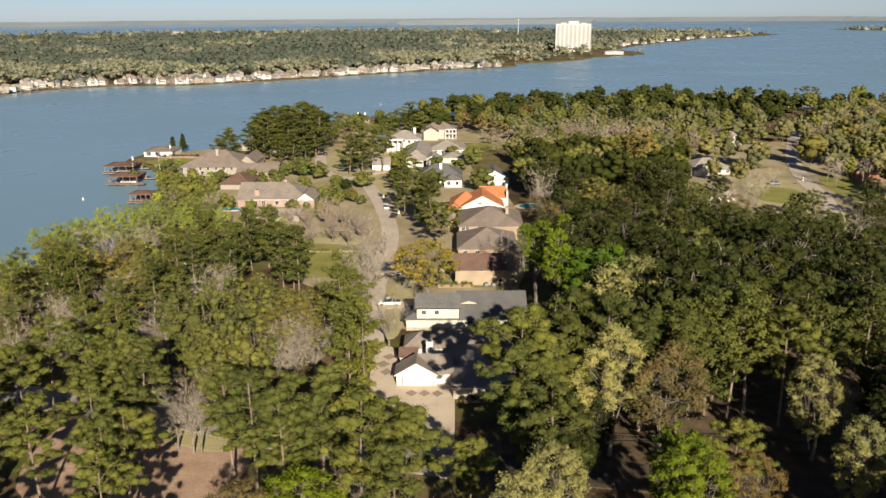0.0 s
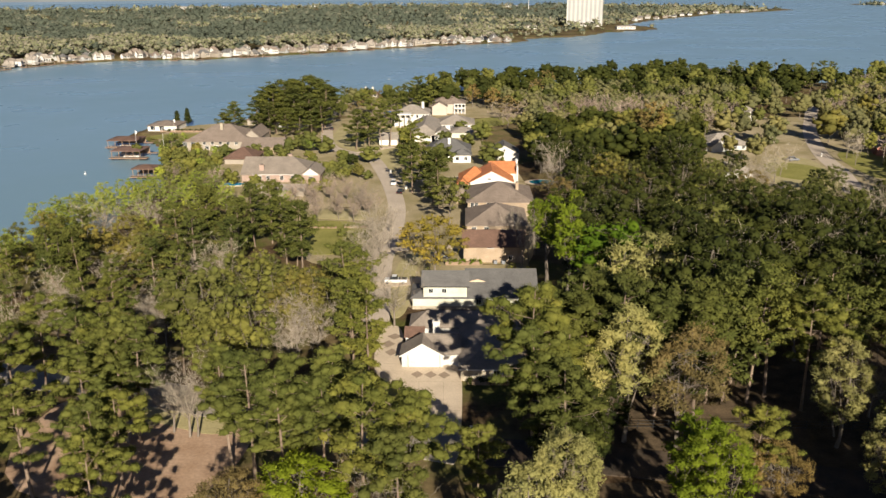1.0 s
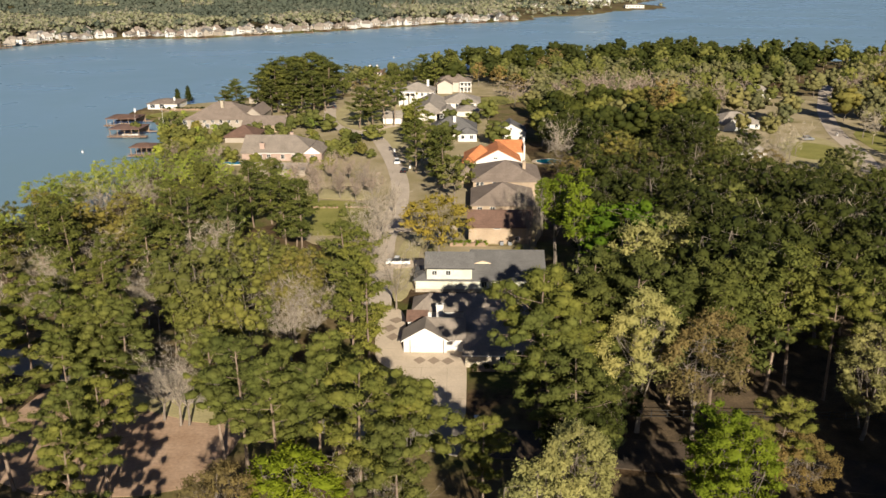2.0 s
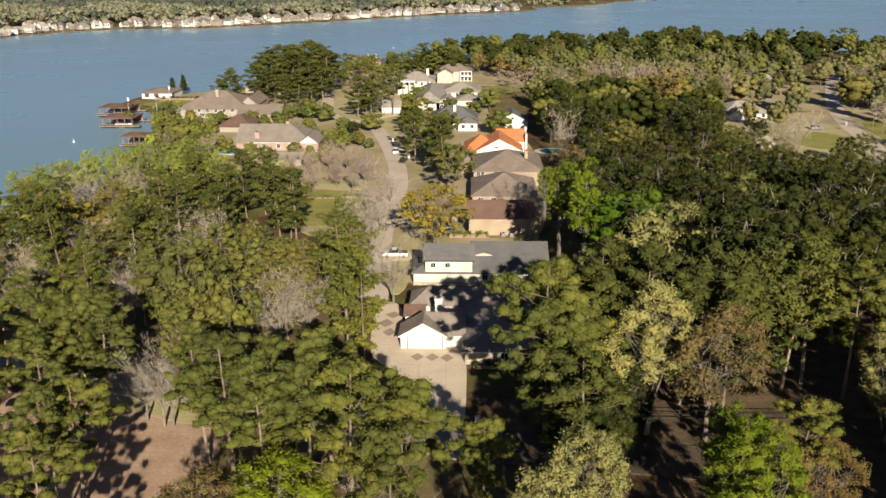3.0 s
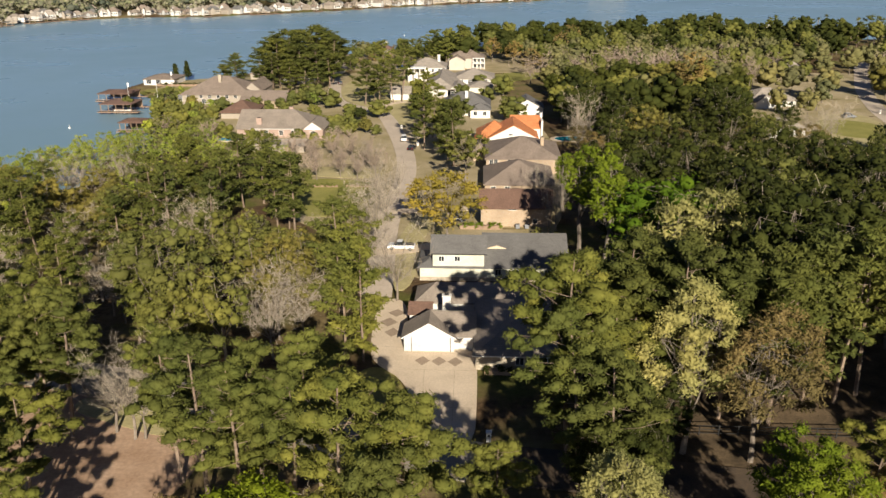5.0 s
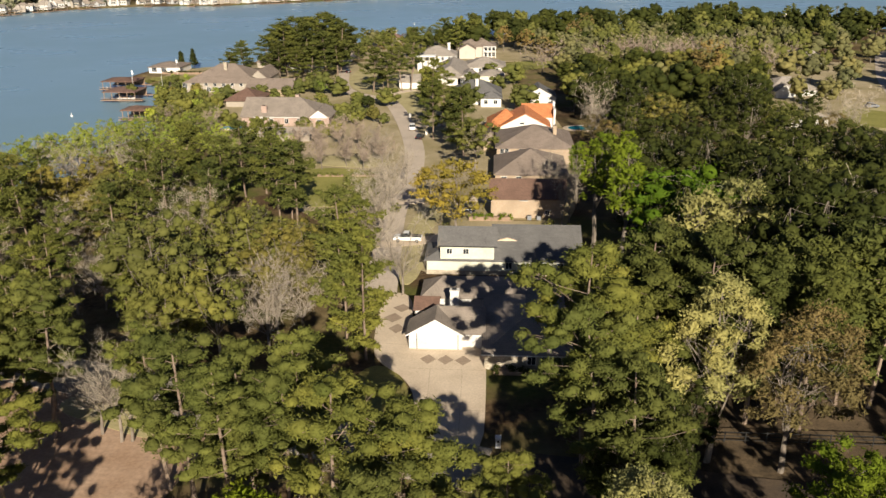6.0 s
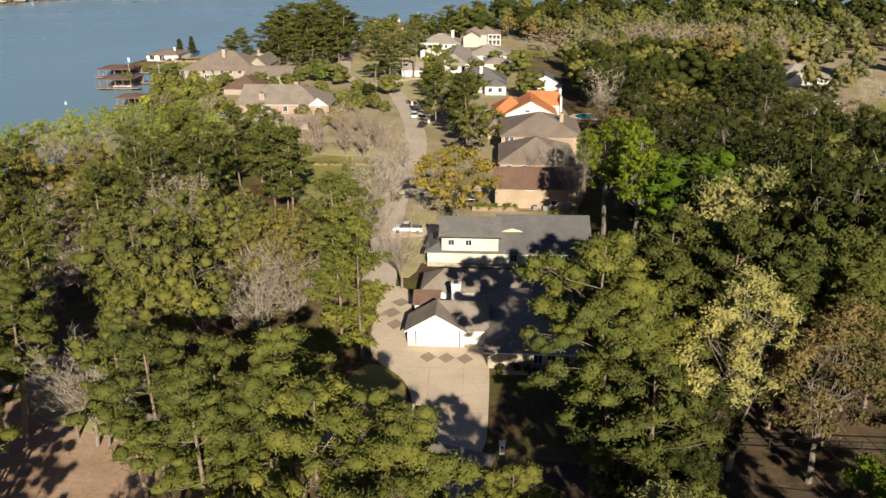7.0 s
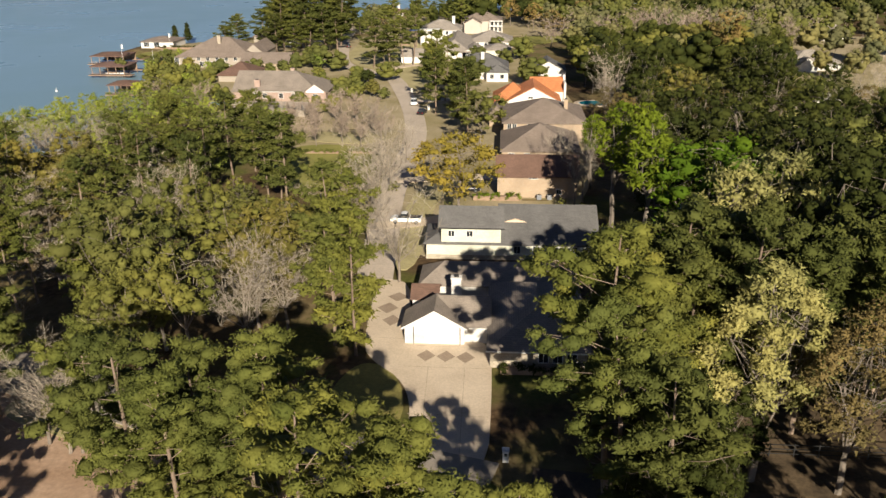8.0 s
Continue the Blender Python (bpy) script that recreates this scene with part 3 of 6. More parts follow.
def grey_roof_house():
    h = thing("house", pose(0, 0, 0), "two-storey pale cream house with a slate grey roof and stone base", "house")
    wing(h, -10.9, 3.0, 165.0, 173, 2.9, 4.6, M_CREAM, M_ROOF_SLATE, "x", True)
    wing(h, -8.5, 0.9, 164.9, 171.2, 5.8, 7.9, M_CREAM, M_ROOF_SLATE, "x", False, 0.5, 2.4, M_DARKMETAL)
    wing(h, 0.9, 16, 165.2, 181, 2.9, 6.6, M_CREAM, M_ROOF_SLATE, "x", False, 0.5)
    part("stone_base", box(-10.96, 16.02, 164.93, 165.3, -0.2, 0.75), M_STONE, h, "pale stone wainscot")
    window(h, -6.9, 164.9, 4.4, 0.9, 0.9)
    window(h, -4.0, 164.9, 4.4, 0.9, 0.9)
    for x in (3.5, 6.5, 9.5, 12.5):
        window(h, x, 165.2, 1.7, 1.0, 1.2)
    part("dormer", wall_solid(1.4, 5.0, 169.2, 169.6, 4.6, 4.9, 5.4, "y"), M_STUCCO, h, "small cream gable")


def stucco_house():
    h = thing("house", pose(0, 0, 0), "peach-tan brick house with a plain brown shingle roof", "house")
    wing(h, 0.1, 15.5, 196.3, 204.5, 4.6, 7.5, M_TANBRICK, M_ROOF_BROWN, "x", False)
    window(h, 7.0, 196.3, 4.1, 1.6, 0.45, bars=2)
    window(h, 12.0, 196.3, 1.3, 0.9, 1.0)


def tan_house():
    h = thing("house", pose(0, 0, 0), "large tan brick house with brown hipped roofs", "house")
    wing(h, 1.2, 21, 238.6, 259, 5.0, 8.9, M_TANBRICK, M_ROOF_TAN, "x", True)
    wing(h, 0.9, 18.0, 220.4, 238.4, 3.0, 7.0, M_TANBRICK, M_ROOF_TAN, "y", True)
    wing(h, -2.5, 1.1, 255, 266, 3.2, 5.0, M_TANBRICK, M_ROOF_TAN, "y", True)
    for x in (2.6, 3.8):
        window(h, x, 238.6, 3.8, 0.9, 1.6)
    window(h, 8.0, 238.6, 4.2, 2.0, 0.9, bars=2)
    for x in (3.0, 6.5):
        window(h, x, 220.4, 1.6, 1.2, 1.4)
    chimney(h, 16.5, 246, 6.0, 9.0, 0.9, 0.9, M_TANBRICK)


def orange_house():
    h = thing("house", pose(0, 0, 0), "white stucco house with an orange clay tile roof", "house")
    wing(h, 2.2, 16.8, 270, 284, 3.7, 7.5, M_WSTUCCO, M_ROOF_ORANGE, "y", False, 0.4)
    wing(h, -1.6, 9.0, 272, 284, 3.6, 7.4, M_WSTUCCO, M_ROOF_ORANGE, "x", True, 0.4)
    wing(h, 9.0, 18.4, 280, 291, 4.6, 7.6, M_WSTUCCO, M_ROOF_ORANGE, "x", False, 0.3)
    part("wall", box(18.4, 19.0, 279, 292, 0, 7.0), M_WSTUCCO, h, "white end wall")
    part("wall", box(18.35, 19.05, 284.5, 286.5, 7.0, 8.4, 0.05), M_WSTUCCO, h, "white chimney block")
    part("roof", hip_solid(-2.6, 1.6, 268.6, 276, 3.1, 4.6, "y", True), M_ROOF_ORANGE, h)
    part("wall", box(-2.2, 1.2, 269, 275.6, 0, 2.9), M_WSTUCCO, h)
    window(h, 8.6, 270, 4.6, 1.2, 0.5)
    for x in (4.5, 13):
        window(h, x, 270, 1.7, 1.2, 1.4)


def white_house():
    h = thing("house", pose(-3.6, 0, 0), "white house with dark grey hipped roof and tall white chimney", "house")
    wing(h, -12, 6, 323, 337, 4.0, 7.9, M_WSTUCCO, M_ROOF_SLATE, "x", True)
    wing(h, -1, 6.2, 318.5, 324, 3.4, 5.2, M_WSTUCCO, M_ROOF_SLATE, "y", True)
    chimney(h, -2.6, 327, 4.0, 8.4, 1.1, 0.9, M_WSTUCCO)
    for x in (-10, -7, -4):
        window(h, x, 323, 2.2, 1.0, 1.6)
    for x in (0.8, 4.2):
        window(h, x, 318.5, 1.8, 1.2, 1.4)
    g = thing("house", pose(0, 0, 0), "white gabled cottage with a dark grey roof", "house")
    wing(g, 10.2, 22, 322, 334, 3.2, 6.4, M_WSTUCCO, M_ROOF_SLATE, "y", False)
    window(g, 16.1, 322, 4.4, 0.8, 0.7)
    window(g, 13, 322, 1.8, 1.2, 1.3)


def manor():
    h = thing("house", pose(0, 0, 0), "large white manor with columns and pale grey roofs", "house")
    wing(h, -36, -18, 408, 424, 6.4, 9.8, M_WSTUCCO, M_ROOF_GREY, "x", True)
    wing(h, -25, -12, 364, 406, 3.4, 7.0, M_WSTUCCO, M_ROOF_GREY, "y", True)
    wing(h, -14, 4.5, 394, 412, 3.2, 6.6, M_WSTUCCO, M_ROOF_GREY, "x", True)
    wing(h, -15, -6.5, 364, 376, 3.0, 5.4, M_WSTUCCO, M_ROOF_GREY, "y", False)
    chimney(h, -21.5, 416, 7, 11, 1.2, 1.0, M_WSTUCCO)
    part("porch_roof", box(-35.5, -27, 403.5, 408.2, 6.2, 6.8), M_TRIM, h)
    for x in (-35, -32.4, -29.8, -27.4):
        part("column", tube((x, 404, 0), (x, 404, 6.2), 0.3, 0.26, 12), M_TRIM, h)
    for x in (-34, -31, -28, -24, -21):
        window(h, x, 408, 4.9, 1.1, 1.5)
    for x in (-10, -6.5, -3, 1):
        window(h, x, 394, 1.8, 1.2, 1.6)
    for x in (-13, -9):
        window(h, x, 364, 1.7, 1.2, 1.3)
    p = thing("pavilion", pose(0, 0, 0), "small white garden pavilion with a pale hipped roof", "pavilion")
    wing(p, -6.4, 3.8, 374, 386, 2.6, 4.4, M_CREAM, M_ROOF_GREY, "x", True)
    g = thing("garage", pose(0, 0, 0), "small white gabled garage with a grey roof", "garage")
    wing(g, -38, -30, 356, 366, 2.8, 5.0, M_WSTUCCO, M_ROOF_GREY, "x", False)
    part("garage_door", box(-37, -33, 355.92, 355.97, 0, 2.2), M_TRIM, g)


def balcony_house():
    h = thing("house", pose(0, 0, 0), "two-storey cream house with a taupe roof and corner balconies", "house")
    wing(h, -19, 0, 450, 464, 5.6, 8.8, M_CREAMSTONE, M_ROOF_TAN, "x", True)
    wing(h, -18, -10, 444, 451, 5.0, 7.2, M_CREAMSTONE, M_ROOF_TAN, "y", False)
    part("balcony", box(-6, 0.3, 447.6, 450.2, 2.9, 3.2), M_TRIM, h)
    part("porch_roof", box(-6, 0.3, 447.6, 450.2, 5.3, 5.6), M_TRIM, h)
    for x in (-5.8, -3.8, -1.9, 0.1):
        part("column", box(x - 0.17, x + 0.17, 447.7, 448.04, 0, 5.3), M_TRIM, h)
    for x in (-4.8, -2.8, -0.9):
        window(h, x, 450, 1.5, 1.2, 1.7)
        window(h, x, 450, 4.2, 1.2, 1.5)


def brick_house():
    h = thing("house", pose(0, 0, 0), "long pink brick house with a taupe shingle roof and white gables", "house")
    wing(h, -80.6, -68, 284.6, 302, 3.2, 7.7, M_PINKBRICK, M_ROOF_TAUPE, "x", False)
    wing(h, -76, -54.5, 284.59, 302.01, 3.215, 7.715, M_PINKBRICK, M_ROOF_TAUPE, "x", True, trim=M_TRIM)
    part("gable_trim", wall_solid(-80.72, -80.63, 285.4, 301.2, 3.1, 3.3, 7.3, "x"), M_TRIM, h, "white gable board")
    wing(h, -58.5, -52.0, 283.4, 294, 3.3, 5.6, M_PINKBRICK, M_ROOF_TAUPE, "y", False)
    part("gable_trim", wall_solid(-58.0, -52.5, 283.1, 283.35, 3.0, 3.3, 5.3, "y"), M_TRIM, h, "white gable board")
    wing(h, -96, -84, 316, 330, 2.6, 5.8, M_BEIGE, M_ROOF_BROWN, "x", True, 0.7)
    chimney(h, -73.5, 286.5, 2.0, 6.0, 1.7, 0.9, M_PINKBRICK)
    chimney(h, -65, 297, 5.0, 7.8, 1.2, 0.9, M_PINKBRICK)
    for x in (-74, -71, -66, -62):
        window(h, x, 284.6, 1.7, 1.2, 1.5)
    window(h, -55.2, 283.4, 1.7, 1.3, 1.5)
    f = thing("outbuilding", pose(0, 0, 0), "long low outbuilding with a pale grey shingle roof", "outbuilding")
    wing(f, -74, -54, 264, 271, 2.2, 3.5, M_BEIGE, M_ROOF_GREY, "x", False)
    part("door", box(-60, -57.6, 263.93, 263.98, 0, 2.0), M_WOOD, f)


def lake_house():
    h = thing("house", pose(0, 0, 0), "large two-storey beige house with tan roofs by the lake", "house")
    wing(h, -121.5, -93, 344.5, 367, 4.2, 9.8, M_BEIGE, M_ROOF_TAN, "x", True)
    wing(h, -95, -77.5, 338, 350, 3.0, 5.8, M_TANBRICK, M_ROOF_TAN, "x", False)
    wing(h, -97, -90, 350, 368, 5.0, 8.0, M_BEIGE, M_ROOF_TAN, "y", False)
    chimney(h, -107, 352, 6, 10.7, 1.2, 1.0, M_STONE)
    for x in (-113, -109.5, -106, -102.5, -99):
        window(h, x, 344.5, 3.4, 1.2, 1.5)
    for x in (-112, -108, -104):
        window(h, x, 344.5, 1.4, 1.6, 1.6, bars=2)
    for x in (-121.5, -118):
        window(h, x, 344.5, 2.6, 1.6, 2.2, bars=2)
    w = thing("boat_garage", pose(0, 0, 0), "long low white building with a flat tan roof on the shore", "building")
    wing(w, -157, -142.5, 394, 408, 2.8, 4.4, M_WSTUCCO, M_ROOF_TAN, "x", True)
    for x in (-154.5, -150):
        window(w, x, 394, 1.6, 2.2, 1.8, bars=2)
    s = thing("house", pose(0, 0, 0), "small beige house with a tan roof behind trees", "house")
    wing(s, -112, -103, 412, 420, 3.0, 5.4, M_BEIGE, M_ROOF_TAN, "x", True)
    wing(s, -94, -80, 398, 412, 3.4, 6.0, M_WSTUCCO, M_ROOF_TAN, "y", False)


def boathouse(x0, x1, y0, y1, roof, label):
    b = thing("boathouse", pose(0, 0, 0), label, "boathouse")
    part("roof", hip_solid(x0, x1, y0, y1, 2.5, 3.5, "x", True, 0.25), roof, b)
    part("deck", box(x0 - 0.2, x1 + 3, y0 - 1.5, y0 + 1.2, -0.6, -0.35), M_WOOD, b)
    part("deck", box(x0 - 0.2, x1 + 3, y1 - 1.6, y1, -0.6, -0.35), M_WOOD, b)
    part("rail", box(x0 - 0.1, x1 + 2.9, y0 - 1.45, y0 - 1.38, 0.35, 0.45), M_WOOD, b)
    n = 5
    for k in range(n):
        x = x0 + 0.5 + (x1 - x0 - 1) * k / (n - 1)
        for y in (y0 + 0.6, y1 - 0.6):
            part("post", tube((x, y, -4), (x, y, 2.5), 0.14, 0.14, 6), M_WOOD, b)
    part("wall", box(x0 + 0.6, x1 - 0.6, y1 - 0.35, y1 - 0.2, -0.35, 2.4), M_WOOD, b, "dark board back wall")


def plain_house(x, y, w, d, ze, zr, walls, roof, label, rz=0, two=False, chim=0, axis="x"):
    h = thing("house", pose(x, y, 0, 0, 0, rz), label, "house")
    wing(h, -w / 2, w / 2, -d / 2, d / 2, ze, zr, walls, roof, axis, axis == "x", 0.7)
    wing(h, -w / 2 + 0.8, -w / 2 + w * 0.42, -d / 2 - 3, -d / 2 + 0.5, ze * 0.95, ze + (zr - ze) * 0.7, walls, roof, "y", False)
    for k in range(3):
        px = -w * 0.02 + w * 0.19 * k
        window(h, px, -d / 2, ze * 0.5, 1.3, 1.4)
    for k in range(chim):
        chimney(h, -w * 0.2 + w * 0.4 * k, 0, ze, zr + 1.6, 1.2, 1.0, M_WSTUCCO)


near_house()
grey_roof_house()
stucco_house()
tan_house()
orange_house()
white_house()
manor()
balcony_house()
brick_house()
lake_house()
boathouse(-149, -136, 331, 343, M_ROOF_RED, "open boathouse with a rusty red roof over the water")
boathouse(-161, -147, 355, 367, M_ROOF_BROWN, "open boathouse with a brown roof over the water")
boathouse(-126, -117, 296, 304, M_ROOF_BROWN, "small open boathouse with a brown roof")
plain_house(-62, 526, 11, 8, 2.3, 4.3, M_BEIGE, M_ROOF_RED, "white lakeside house with red-brown roof and two white chimneys", 0, False, 2)
plain_house(111, 351, 19, 16, 2.7, 6.2, M_TOWER, M_ROOF_GREY, "white bungalow with a grey roof among trees", 8)
plain_house(98, 296, 14, 10, 2.6, 5.2, M_TOWER, M_ROOF_GREY, "pale bungalow with a grey roof under trees", 0)
plain_house(146, 428, 14, 11, 3.6, 6.8, M_TOWER, M_ROOF_GREY, "white gabled house among trees", 25)
plain_house(182, 338, 22, 16, 3.6, 7.6, M_REDBRICK, M_ROOF_TAUPE, "dark red brick house with a taupe roof", -20)
plain_house(198, 604, 22, 12, 5.2, 8.2, M_WSTUCCO, M_ROOF_GREY, "white lakeside house with two white chimneys", 0, True, 2)
plain_house(180, 606, 14, 10, 5.0, 9.0, M_STUCCO, M_ROOF_RED, "house with a rusty red roof", 0)
plain_house(233, 588, 16, 10, 3.0, 5.6, M_STUCCO, M_ROOF_TAN, "low house with a tan roof near palms", 0)
plain_house(112, 572, 14, 10, 5.2, 8.0, M_STUCCO, M_ROOF_TAN, "cream house behind oaks with white chimneys", 0, False, 2)
plain_house(42, 452, 14, 10, 4.2, 7.0, M_STUCCO, M_ROOF_RED, "house with a red-brown roof behind trees", 0)
plain_house(150, 470, 16, 11, 3.4, 6.6, M_TOWER, M_ROOF_GREY, "white house with a grey roof among trees", -10)
plain_house(215, 380, 18, 12, 3.6, 7.0, M_TANBRICK, M_ROOF_TAN, "tan brick house with a brown roof among trees", -15)


def hotel():
    h = thing("tower_block", pose(211, 1490, -0.5, 0, 0, -14), "tall white slab hotel tower with vertical fins", "tower")
    part("wall", box(-31, 31, -9, 9, 0, 48), M_TOWER, h)
    part("penthouse", box(-9, 9, -6, 6, 48, 52.5), M_TOWER, h)
    part("penthouse", box(-22, -13, -5, 5, 48, 50), M_TOWER, h)
    part("penthouse", box(14, 21, -5, 5, 48, 49.6), M_TOWER, h)
    for k in range(9):
        x = -30.2 + 60.4 * k / 8
        part("fin", box(x - 0.6, x + 0.6, -9.7, -8.97, 2, 48.6), M_TOWER, h)
    for k in range(8):
        x = -30.2 + 60.4 * (k + 0.5) / 8
        f = part("window", box(x - 2.0, x + 2.0, -9.14, -8.98, 3, 46), M_TOWER_DARK, h, "recessed grey strip of windows")
        for j in range(14):
            part("pane", box(x - 1.6, x + 1.6, -9.22, -9.12, 3.6 + j * 3, 5.0 + j * 3), M_TOWER_DARK, f, "pale shaded glass")
    part("podium", box(-18, 30, -20, -9, 0, 4.4), M_TOWER, h)
    part("podium_roof", hip_solid(-19, 31, -21, -8.5, 4.4, 6, "x", True), M_ROOF_GREY, h)
    for x, y, w in ((120, 1400, 50), (262, 1372, 30), (60, 1420, 44), (100, 1470, 36), (-1050, 3120, 110), (-900, 3050, 60), (-560, 3200, 70), (-980, 2900, 50), (160, 2900, 40)):
        b = thing("building", pose(x, y, float(land_height(np.array([x]), np.array([y]))[0]) - 0.3), "long low white commercial building by the far shore", "building")
        wing(b, -w / 2, w / 2, -8, 8, 5, 6.5, M_WSTUCCO, M_ROOF_GREY, "x", True)
        for k in range(6):
            window(b, -w / 2 + w * (k + 0.5) / 6, -8, 2.6, w / 9, 1.6, bars=2)


hotel()
random.seed(5)
FAR_HOUSES = []


def shore_row(line, offs, gap_lo, gap_hi, docks):
    """Houses, and here and there a covered dock, along a line of the far shore."""
    for (ax, ay), (bx, by) in zip(line, line[1:]):
        L = math.hypot(bx - ax, by - ay)
        nx_, ny_ = -(by - ay) / L, (bx - ax) / L
        turn = math.degrees(math.atan2(by - ay, bx - ax))
        k = 4.0
        while k < L:
            off = random.uniform(*offs)
            px, py = ax + (bx - ax) * k / L + nx_ * off, ay + (by - ay) * k / L + ny_ * off
            w, d, two = random.uniform(7, 12), random.uniform(6, 9), random.random() < 0.45
            wm, wl = random.choice(((M_TOWER, "white"), (M_BEIGE, "beige"), (M_TOWER, "off-white"), (M_TOWER_DARK, "grey"), (M_TOWER, "pale grey")))
            rm, rl = random.choice(((M_ROOF_GREY, "grey"), (M_ROOF_TAN, "tan"), (M_ROOF_TAUPE, "taupe"), (M_ROOF_SLATE, "slate grey"), (M_ROOF_TAUPE, "grey-brown")))
            ze = 4.8 if two else 2.9
            plain_house(px, py, w, d, ze, ze + random.uniform(2.2, 3.6), wm, rm, f"{wl} {'two-storey' if two else 'single-storey'} house with {rl} roof on the far shore", turn + random.uniform(-40, 40))
            FAR_HOUSES.append((px, py))
            if docks and random.random() < 0.45:
                dock = thing("dock", pose(px - nx_ * (off + 4), py - ny_ * (off + 4), 0, 0, 0, turn), "small covered boat dock with a flat roof", "dock")
                part("deck", box(-4, 4, -4, 4, -1.2, -0.9), M_WOOD, dock)
                part("roof", hip_solid(-3.5, 3.5, -3, 3, 1.8, 2.6, "x", True), rm, dock)
                for sx in (-3.2, 3.2):
                    for sy in (-2.7, 2.7):
                        part("post", box(sx - 0.15, sx + 0.15, sy - 0.15, sy + 0.15, -3, 1.8), M_WOOD, dock)
            k += random.uniform(gap_lo, gap_hi)


SHORE = [(-470, 688), (-425, 715), (-404, 777), (-351, 822), (-276, 826), (-190, 883), (-105, 959), (-33, 1019), (61, 1074)]
shore_row(SHORE, (7, 20), 8, 17, True)
shore_row(SHORE, (28, 42), 13, 28, False)
shore_row(SHORE, (50, 80), 20, 44, False)
shore_row([(310, 1590), (385, 1747), (422, 1803), (646, 2143), (833, 2302)], (14, 40), 25, 60, False)
shore_row([(1420, 2900), (1800, 2700)], (20, 60), 30, 70, False)


# ---- trees ----
def ball(level):
    b = bmesh.new()
    bmesh.ops.create_icosphere(b, subdivisions=level, radius=1.0)
    v, f = np.array([q.co for q in b.verts]), [tuple(q.index for q in p.verts) for p in b.faces]
    b.free()
    return v, f


BALL = ball(1)


def leaf_cloud(rng, centres, radii, n, size, flat=0.75, up=0.2, slim=0.5, core=0.6, mess=0.42):
    """Tufts of n small leaves or bundles of needles round the given centres, each with a dense heart."""
    cs, rs = np.array(centres), np.array(radii, float)
    m = len(cs)
    shape = np.array((1, 1, flat))
    c, r = np.repeat(cs, n, 0), np.repeat(rs, n)[:, None]
    d = rng.normal(size=c.shape)
    d[:, 2] = np.where(rng.random(len(d)) < 0.75, np.abs(d[:, 2]) - 0.3, d[:, 2])
    d /= np.linalg.norm(d, axis=1)[:, None]
    p = c + d * r * rng.uniform(core * 0.85, 1.02, (len(c), 1)) * shape
    nrm = d + rng.normal(size=c.shape) * mess + np.array((0, 0, up))
    nrm /= np.linalg.norm(nrm, axis=1)[:, None]
    w = np.cross(nrm, rng.normal(size=c.shape))
    w /= np.linalg.norm(w, axis=1)[:, None] + 1e-9
    way = np.cross(w, nrm) + d * 0.45
    s = (np.repeat(np.broadcast_to(size, m), n) * rng.uniform(0.6, 1.4, len(c)))[:, None]
    verts = np.stack([p - w * s * slim, p + w * s * slim, p + way * s * 1.3], 1).reshape(-1, 3)
    faces = np.arange(3 * len(c)).reshape(-1, 3).tolist()
    if core:
        V, F = BALL
        k, k0 = len(V), len(verts)
        lump = V[None] * rng.uniform(0.72, 1.16, (m, k, 1)) * rs[:, None, None] * core * shape
        lump *= rng.uniform(0.82, 1.2, (m, 1, 3))
        verts = np.concatenate([verts, (lump + cs[:, None]).reshape(-1, 3)])
        faces += (np.array(F)[None] + (k0 + k * np.arange(m))[:, None, None]).reshape(-1, 3).tolist()
    return verts, faces


def limb(segs, a, b, r0, r1, bend, rng, steps=3):
    """Adds a gently bent, tapering limb to the list of tube pieces; returns the points along it."""
    a, b = np.array(a, float), np.array(b, float)
    off = rng.normal(size=3) * bend * np.linalg.norm(b - a)
    pts = [a + (b - a) * t + off * math.sin(math.pi * t) for t in np.linspace(0, 1, steps + 1)]
    for i in range(steps):
        segs.append((pts[i], pts[i + 1], r0 + (r1 - r0) * i / steps, r0 + (r1 - r0) * (i + 1) / steps))
    return pts


def tubes(segs, sides):
    verts, faces = [], []
    for a, b, r0, r1 in segs:
        d = (b - a) / (np.linalg.norm(b - a) + 1e-9)
        ref = np.array((0, 0, 1.0)) if abs(d[2]) < 0.9 else np.array((1.0, 0, 0))
        u = np.cross(d, ref)
        u /= np.linalg.norm(u)
        v = np.cross(d, u)
        n = sides if r0 > 0.06 else 3
        k0 = len(verts)
        for c, r in ((a, r0), (b, r1)):
            for k in range(n):
                w = k * math.tau / n
                verts.append(c + (u * math.cos(w) + v * math.sin(w)) * r)
        for k in range(n):
            faces.append((k0 + k, k0 + (k + 1) % n, k0 + n + (k + 1) % n, k0 + n + k))
    return verts, faces


